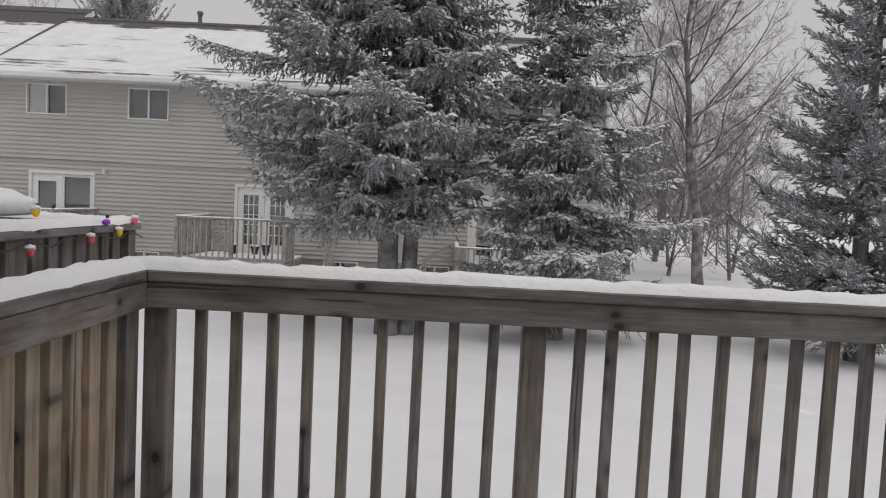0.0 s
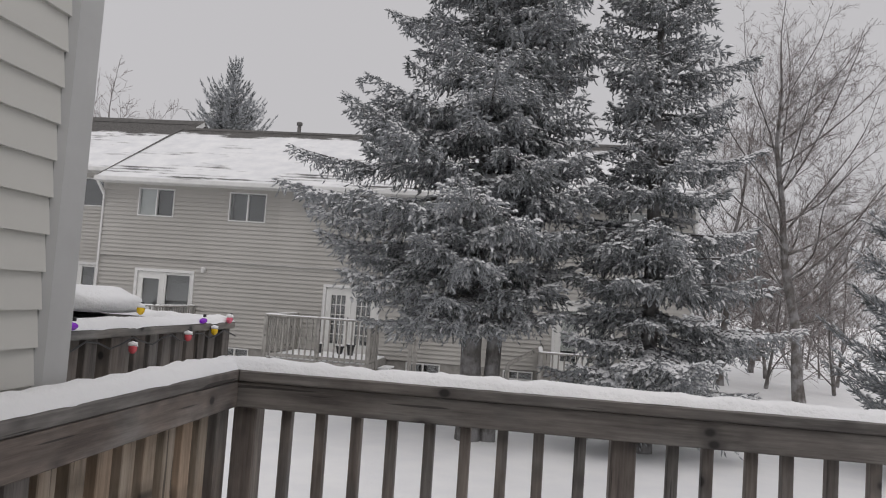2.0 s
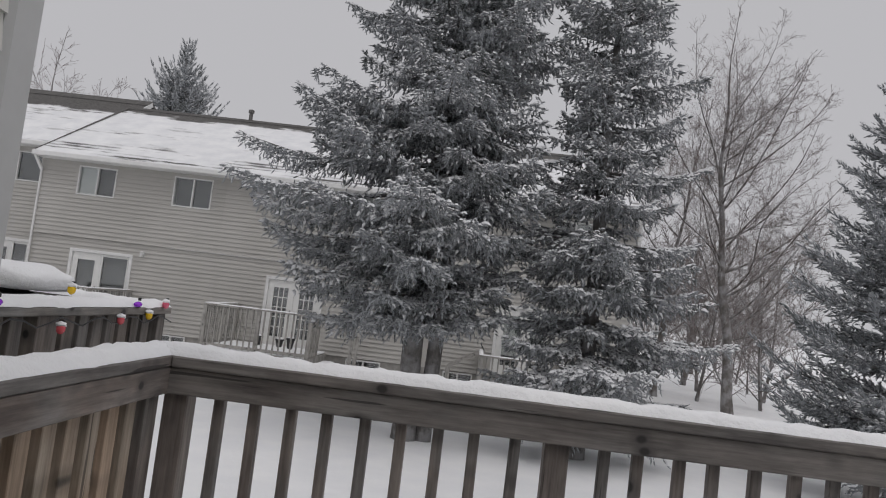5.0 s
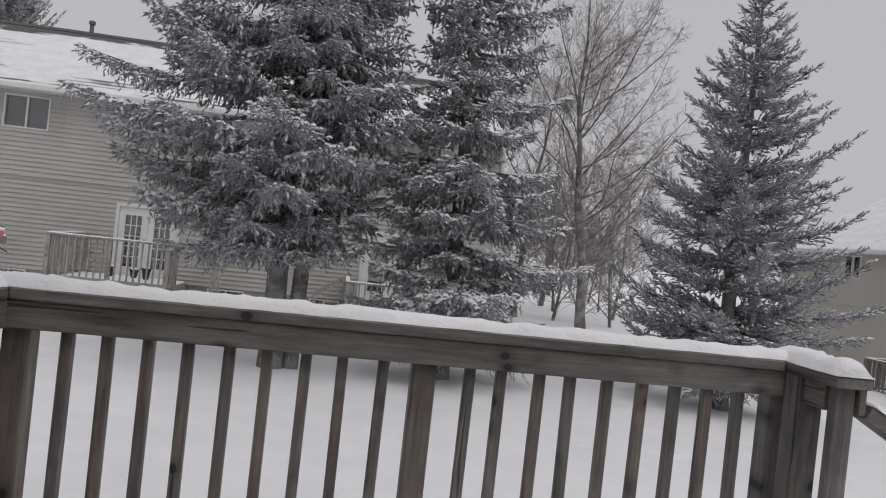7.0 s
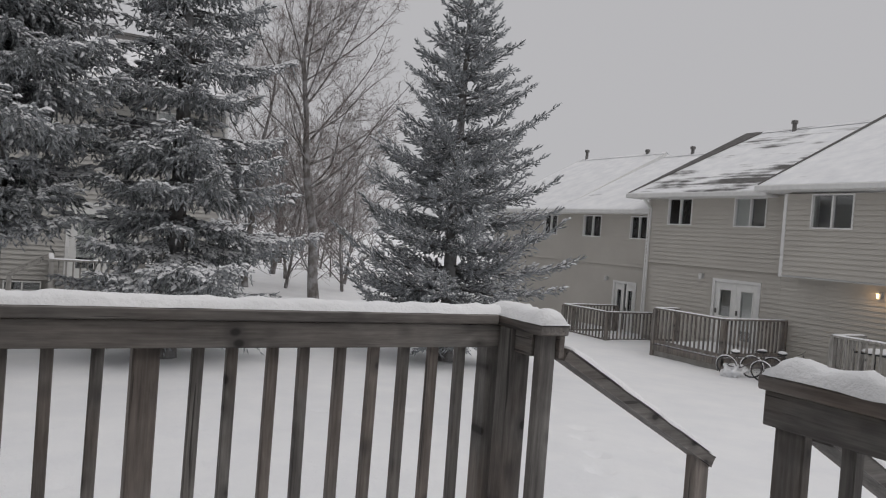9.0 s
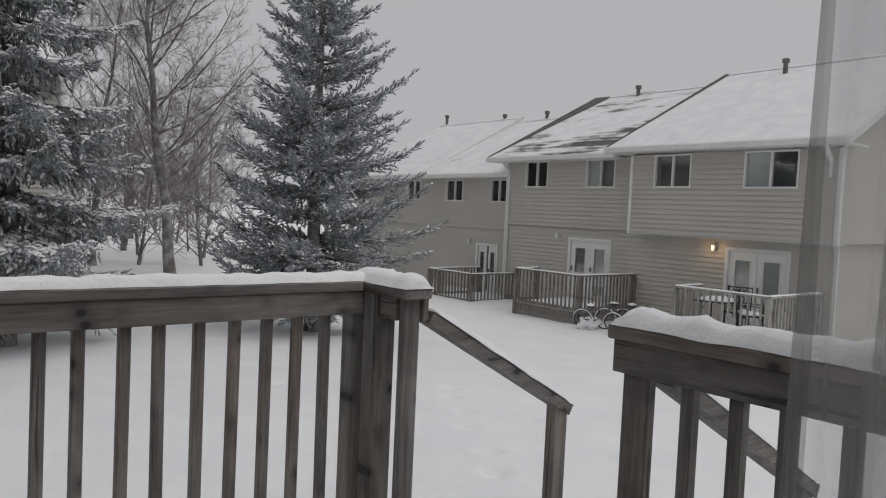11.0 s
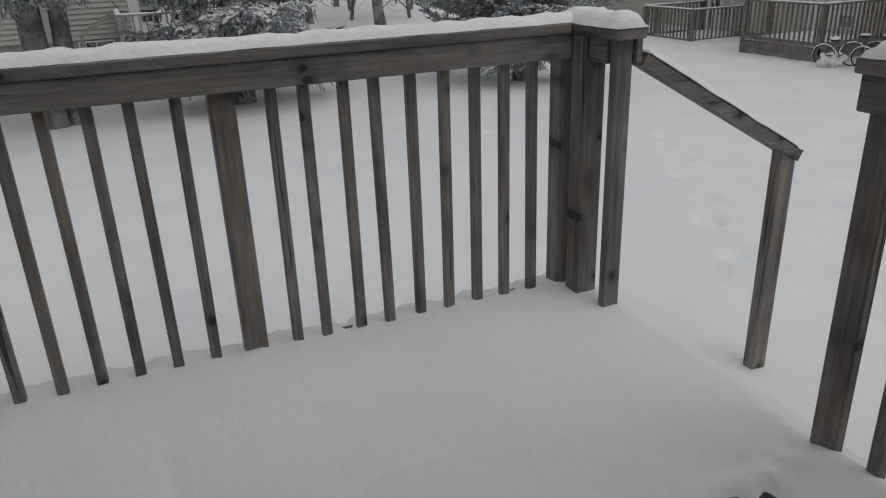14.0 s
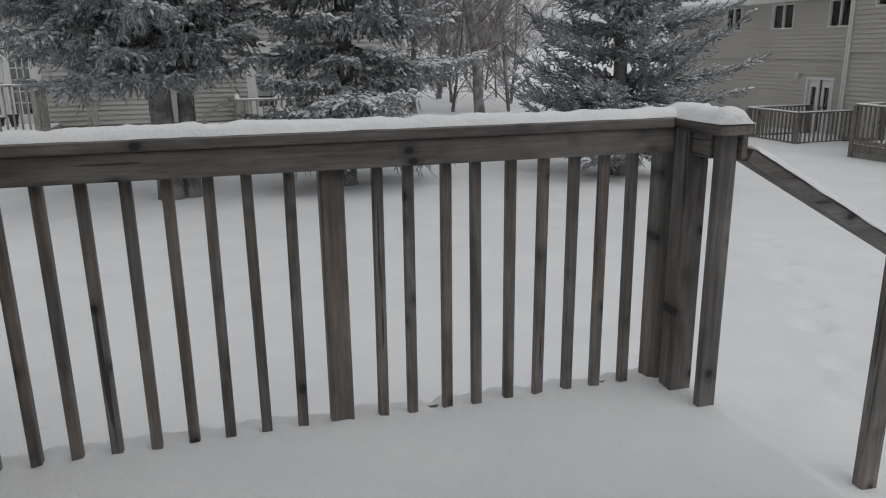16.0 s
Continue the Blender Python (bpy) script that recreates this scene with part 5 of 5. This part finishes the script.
def small_deck(x0, x1, y0, y1, floor, top, runs, material, label, group):
    d = thing("deck", ((x0 + x1) / 2, (y0 + y1) / 2, ground_z((x0 + x1) / 2, (y0 + y1) / 2)), label, "deck", group)
    part("floor", box(x0, x1, y0, y1, floor - 0.16, floor, 0.004), material, d)
    part("skirt", box(x0 + 0.05, x1 - 0.05, y0 + 0.05, y1 - 0.05, floor - 0.75, floor - 0.162), CONCRETE, d)
    part("snow", lump_sheet(x0 + 0.04, x1 - 0.04, y0 + 0.04, y1 - 0.04, floor + 0.001), SNOW, d, "snow on the deck floor")
    for i, (p, q) in enumerate(runs):
        rail_run(d, p, q, top, floor, material, seed=i + x0)
    return d


def lump_sheet(x0, x1, y0, y1, z):
    bm = box(x0, x1, y0, y1, z, z + 0.06, 0.02)
    return bm


small_deck(-7.20, -4.46, 18.4, 20.95, -0.33, 0.78, (((-7.2, 18.45), (-5.8, 18.45)), ((-5.8, 18.45), (-4.46, 18.45)), ((-7.2, 18.45), (-7.2, 20.9)), ((-4.46, 18.45), (-4.46, 19.4))), WOOD_GREY, "grey timber deck with railing before french doors", "decks across the yard")
small_deck(-13.0, -10.4, 18.6, 20.95, -0.33, 0.78, (((-13.0, 18.65), (-10.4, 18.65)), ((-10.4, 18.65), (-10.4, 20.9))), WOOD_GREY, "grey timber deck with snowy railing", "decks across the yard")
small_deck(-0.10, 2.10, 18.6, 20.95, -0.75, 0.32, (((-0.1, 18.65), (2.1, 18.65)), ((-0.1, 18.65), (-0.1, 20.9)), ((2.1, 18.65), (2.1, 20.9))), WOOD_GREY, "pale grey timber deck half hidden by boughs", "decks across the yard")
small_deck(-16.4, -14.2, 20.2, 22.5, -0.2, 0.85, (((-16.4, 20.25), (-14.2, 20.25)), ((-14.2, 20.25), (-14.2, 22.4))), WOOD_FAR, "small dark timber deck of the set-back house", "decks across the yard")
small_deck(14.1, 16.42, 12.2, 14.55, -0.92, 0.045, (((14.15, 12.25), (14.15, 14.5)), ((14.15, 12.25), (16.4, 12.25)), ((14.15, 14.5), (15.0, 14.5))), WOOD_FAR, "weathered timber deck with railing and snowy floor", "decks beside the yard")
small_deck(14.1, 16.42, 7.28, 9.48, -0.95, 0.083, (((14.15, 7.3), (14.15, 9.45)), ((14.15, 7.3), (16.4, 7.3)), ((14.15, 9.45), (15.2, 9.45))), WOOD_GREY, "grey timber deck crowded with garden furniture", "decks beside the yard")
small_deck(14.6, 17.1, 16.9, 19.1, -1.30, -0.36, (((14.65, 16.95), (14.65, 19.05)), ((14.65, 16.95), (17.0, 16.95)), ((14.65, 19.05), (16.9, 19.05))), WOOD_FAR, "weathered timber deck of the far house", "decks beside the yard")


def flower_pot(at, h, label):
    p = thing("flower_pot", at, label, "pot", "pots on the far deck")
    part("bowl", lathe([(0.07, 0.0), (0.11, h * 0.8), (0.125, h * 0.82), (0.125, h), (0.10, h)], at, 12), METAL_DARK, p)
    part("snow", lump((at[0], at[1], at[2] + h), (0.09, 0.09, 0.04), 4, 2, 0.1), SNOW, p, "small cap of snow")


for x, y, h in ((-6.28, 20.3, 0.26), (-5.72, 20.45, 0.22), (-5.35, 20.2, 0.30)):
    flower_pot((x, y, -0.27), h, "small dark pot standing by the french doors")


def side_stairs(x0, x1, y, z0, z1, material, parent_label, group):
    s = thing("steps", ((x0 + x1) / 2, y, z1 - 0.9), parent_label, "steps", group)
    n = 3
    for i in range(n):
        a = x0 + (x1 - x0) * i / n
        z = z0 - 1.05 - 0.17 * (i + 1)
        part("tread", box(min(a, a + (x1 - x0) / n), max(a, a + (x1 - x0) / n), y, y + 0.9, z - 0.04, z), SNOW, s)
    for yy in (y, y + 0.9):
        part("handrail", beam((x0, yy, z0), (x1, yy, z1), 0.09, 0.05), material, s)
        part("post", box(x1 - 0.045, x1 + 0.045, yy - 0.045, yy + 0.045, z1 - 1.2, z1 - 0.01), material, s)
    return s


side_stairs(-4.40, -3.55, 19.5, 0.74, 0.28, WOOD_GREY, "short grey timber steps beside the deck", "steps across the yard")
side_stairs(-0.16, -0.95, 19.6, 0.30, -0.15, WOOD_GREY, "short grey timber steps beside the deck", "steps across the yard")


def neighbour_deck():
    d = thing("deck", (-3.5, 3.0, -0.5), "dark weathered neighbouring deck with snowy railing", "deck")
    top = 1.255
    part("floor", box(-5.4, -2.16, 1.86, 4.22, 0.03, 0.16, 0.004), WOOD_X, d)
    part("snow", box(-5.36, -2.30, 1.9, 4.08, 0.161, 0.22, 0.02), SNOW, d)
    for (x0, x1, y0, y1) in ((-2.245, -2.155, 4.13, 4.22), (-2.245, -2.155, 1.90, 1.99), (-2.245, -2.155, 2.95, 3.04), (-5.4, -5.31, 4.13, 4.22), (-3.8, -3.71, 4.13, 4.22)):
        part("post", box(x0, x1, y0, y1, -0.55, top - 0.04, 0.004), WOOD_NB, d)
    part("cap_rail", box(-2.275, -2.135, 1.88, 4.25, top - 0.04, top, 0.005), WOOD_NB_Y, d)
    part("cap_rail", box(-5.4, -2.277, 4.11, 4.25, top - 0.04, top, 0.005), WOOD_X, d)
    slat = bpy.data.meshes.new("slat")
    bm = box(-0.019, 0.019, -0.045, 0.045, 0.0, top - 0.092, 0.003)
    bm.to_mesh(slat)
    bm.free()
    slat.materials.append(WOOD_NB)
    y = 2.06
    while y < 4.10:
        if abs(y - 2.995) > 0.1:
            piece("slat", slat, d, (-2.205, y, 0.05), random.uniform(-0.03, 0.03))
        y += 0.132
    x = -2.36
    while x > -5.3:
        piece("slat", slat, d, (x, 4.16, 0.05), math.pi / 2)
        x -= 0.132
    snow_strip("rail_snow", (-2.205, 1.88, top), (-2.205, 4.25, top), 0.14, 0.05, "rounded ridge of fresh snow on a deck railing", seed=11)
    snow_strip("rail_snow", (-5.4, 4.18, top), (-2.20, 4.18, top), 0.14, 0.045, "rounded ridge of fresh snow on a deck railing", seed=12)


neighbour_deck()


def barbecue():
    b = thing("barbecue", (-2.98, 3.75, 0.22), "covered dark barbecue with a thick cap of snow", "barbecue")
    part("cart", box(-3.30, -2.66, 3.55, 3.95, 0.30, 0.95, 0.02), METAL_DARK, b)
    for x in (-3.27, -2.69):
        for y in (3.58, 3.92):
            part("leg", box(x - 0.02, x + 0.02, y - 0.02, y + 0.02, 0.22, 0.31), METAL_DARK, b)
    part("lid", lump((-2.98, 3.75, 1.165), (0.44, 0.30, 0.135), 2, 3, 0.03, -0.9), METAL_DARK, b)
    cap = lump((0, 0, 0), (1, 1, 1), 5, 4, 0.05)
    for v in cap.verts:
        q = [math.copysign(abs(c) ** 0.6, c) for c in v.co]
        v.co = Vector((-2.98 + 0.43 * q[0], 3.75 + 0.29 * q[1], 1.300 + (0.125 if q[2] > 0 else 0.015) * q[2] + 0.012 * noise.noise(v.co * 2)))
    part("snow", cap, SNOW, b, "thick rounded cap of snow", smooth=True)


barbecue()


def fairy_lights():
    g = thing("string_lights", (-2.14, 3.2, 1.2), "string of large coloured bulbs along the snowy railing", "string lights")
    cols = {"red": (0.70, 0.10, 0.12), "yellow": (0.85, 0.55, 0.02), "purple": (0.30, 0.03, 0.65), "pink": (0.85, 0.16, 0.25)}
    mats = {}
    for n, c in cols.items():
        k = plain(n + "_bulb", c, 0.2, vary=0.1)
        mats[n] = k
    spots = [("red", 3.058, 1.165, -2.115), ("red", 3.593, 1.195, -2.115), ("yellow", 3.91, 1.215, -2.115), ("purple", 3.79, 1.272, -2.13), ("pink", 4.12, 1.275, -2.12), ("yellow", 3.30, 1.330, -2.23), ("purple", 2.616, 1.275, -2.13)]
    last = None
    for c, y, z, x in spots:
        bulb = part("bulb", lump((x, y, z), (0.018, 0.036, 0.016) if c == "purple" else (0.019, 0.023, 0.027), 1, 2, 0.02), mats[c], g, c + " plastic bulb", smooth=True)
        part("bulb_base", lathe([(0.009, 0.0), (0.009, 0.016)], (x, y + 0.012, z + 0.020), 8), METAL_DARK, bulb)
        if c != "purple":
            part("snow", lump((x, y, z + 0.017), (0.021, 0.026, 0.014), 3, 2, 0.15), SNOW, bulb)
    pts = [(-2.13, 2.0 + 0.09 * i, 1.19 + 0.022 * math.sin(i * 1.7)) for i in range(26)]
    part("wire", tube(pts, [0.004] * len(pts), 5), METAL_DARK, g)


fairy_lights()


def ring(at, radius, tubeness, axis, bm=None, n=20, m=6):
    """A torus round the given axis."""
    own = bmesh.new()
    axis = Vector(axis).normalized()
    a = axis.orthogonal().normalized()
    b = axis.cross(a)
    vs = []
    for i in range(n):
        t = 2 * math.pi * i / n
        out = a * math.cos(t) + b * math.sin(t)
        vs.append([own.verts.new(Vector(at) + out * (radius + tubeness * math.cos(s)) + axis * tubeness * math.sin(s)) for s in (2 * math.pi * k / m for k in range(m))])
    for i in range(n):
        for k in range(m):
            own.faces.new((vs[i][k], vs[(i + 1) % n][k], vs[(i + 1) % n][(k + 1) % m], vs[i][(k + 1) % m]))
    return own if bm is None else merge(bm, own)


RUBBER = plain("black_rubber", (0.03, 0.03, 0.03), 0.8)
BIKE_RED = plain("bicycle_paint", (0.10, 0.09, 0.09), 0.35)


def bicycle(at, turn, lean, size, label):
    b = thing("bicycle", (0, 0, 0), label, "bicycle", "bicycles by the deck")
    R, L = 0.30, 0.95
    for x in (0, L):
        w = part("wheel", ring((x, 0, R), R - 0.02, 0.022, (0, 1, 0)), RUBBER, b)
        sp = bmesh.new()
        for k in range(8):
            t = math.pi * k / 8
            tube([(x + 0.27 * math.cos(t), 0, R + 0.27 * math.sin(t)), (x - 0.27 * math.cos(t), 0, R - 0.27 * math.sin(t))], [0.003, 0.003], 3, sp)
        part("spokes", sp, METAL_GREY, w)
        part("snow", ring((x, 0, R + 0.012), R - 0.004, 0.018, (0, 1, 0), n=16), SNOW, w, "snow caught on the tyre")
    fr = bmesh.new()
    for p, q in (((0, 0, R), (0.28, 0, 0.62)), ((0, 0, R), (0.38, 0, R)), ((0.38, 0, R), (0.28, 0, 0.70)), ((0.28, 0, 0.62), (0.80, 0, 0.66)), ((0.38, 0, R), (0.82, 0, 0.60)), ((L, 0, R), (0.78, 0, 0.80))):
        tube([p, q], [0.016, 0.016], 6, fr)
    part("frame", fr, BIKE_RED, b)
    part("handlebar", tube([(0.74, -0.27, 0.84), (0.80, -0.1, 0.86), (0.80, 0.1, 0.86), (0.74, 0.27, 0.84)], [0.012] * 4, 6), METAL_GREY, b)
    s = part("seat", lump((0.25, 0, 0.73), (0.14, 0.07, 0.035), 1, 2, 0.05), RUBBER, b)
    part("snow", lump((0.25, 0, 0.77), (0.13, 0.075, 0.045), 4, 2, 0.15), SNOW, s)
    b.matrix_basis = Matrix.Translation(at) @ pose(0, 0, 0, lean, 0, turn) @ Matrix.Scale(size, 4)
    return b


z = ground_z(14.0, 11.7)
bicycle((13.75, 11.7, z), -70, 14, 0.82, "dark bicycle under snow leaning by the deck")
bicycle((14.15, 11.35, z), -40, -12, 0.85, "snowy bicycle parked beside the weathered deck")
bicycle((14.7, 11.2, z), -75, 10, 0.85, "small snow-covered bicycle beside the deck")
tagged(part("snow_mound", lump((13.85, 11.6, z + 0.10), (0.26, 0.22, 0.16), 3, 4, 0.4), SNOW, smooth=True), "snow-buried clutter heaped by the bicycles", "snow mound")
tagged(part("snow_mound", lump((14.7, 10.15, z + 0.22), (0.42, 0.36, 0.34), 6, 3, 0.12), SNOW, smooth=True), "rounded snow-covered bin beside the deck", "snow mound")


def garden_chair(at, turn, label):
    c = thing("garden_chair", (0, 0, 0), label, "chair", "chairs on the deck")
    for x in (-0.24, 0.24):
        for y in (-0.22, 0.22):
            part("leg", tube([(x, y, 0), (x * 0.92, y * 0.95, 0.43)], [0.016, 0.016], 6), METAL_DARK, c)
    part("seat", box(-0.26, 0.26, -0.25, 0.25, 0.43, 0.46, 0.01), METAL_DARK, c)
    part("snow", lump((0, 0, 0.47), (0.25, 0.24, 0.07), 2, 3, 0.1, 0.0), SNOW, c)
    bm = ring((0, 0.26, 0.72), 0.10, 0.010, (0, 1, 0))
    for x in (-0.25, 0.25):
        tube([(x, 0.24, 0.44), (x * 1.02, 0.30, 1.0)], [0.016, 0.014], 6, bm)
    for zz in (0.55, 0.98):
        tube([(-0.25, 0.27, zz), (0.25, 0.27, zz)], [0.013, 0.013], 6, bm)
    for k in range(5):
        x = -0.17 + 0.085 * k
        tube([(x, 0.265, 0.55), (-x, 0.275, 0.98)], [0.007, 0.007], 5, bm)
    for x in (-0.13, 0.13):
        ring((x, 0.265, 0.86), 0.06, 0.008, (0, 1, 0), bm, 12, 5)
    part("backrest", bm, METAL_DARK, c)
    for x in (-0.27, 0.27):
        part("armrest", tube([(x, 0.25, 0.68), (x, -0.2, 0.66), (x, -0.22, 0.45)], [0.014] * 3, 6), METAL_DARK, c)
    c.matrix_basis = Matrix.Translation(at) @ pose(0, 0, 0, 0, 0, turn)
    return c


garden_chair((15.2, 8.55, -0.89), -70, "ornate dark metal garden chair dusted with snow")
garden_chair((14.9, 8.05, -0.89), 20, "ornate dark metal garden chair dusted with snow")


def garden_table(at):
    t = thing("garden_table", (0, 0, 0), "low garden table capped with snow", "table")
    for x in (-0.4, 0.4):
        for y in (-0.3, 0.3):
            part("leg", tube([(x, y, 0), (x, y, 0.68)], [0.018, 0.018], 6), METAL_DARK, t)
    part("tabletop", box(-0.48, 0.48, -0.38, 0.38, 0.68, 0.71, 0.01), METAL_DARK, t)
    part("snow", lump((0, 0, 0.711), (0.47, 0.37, 0.08), 2, 3, 0.08, 0.0), SNOW, t)
    t.matrix_basis = Matrix.Translation(at) @ pose(0, 0, 0, 0, 0, 10)


garden_table((14.75, 8.75, -0.89))
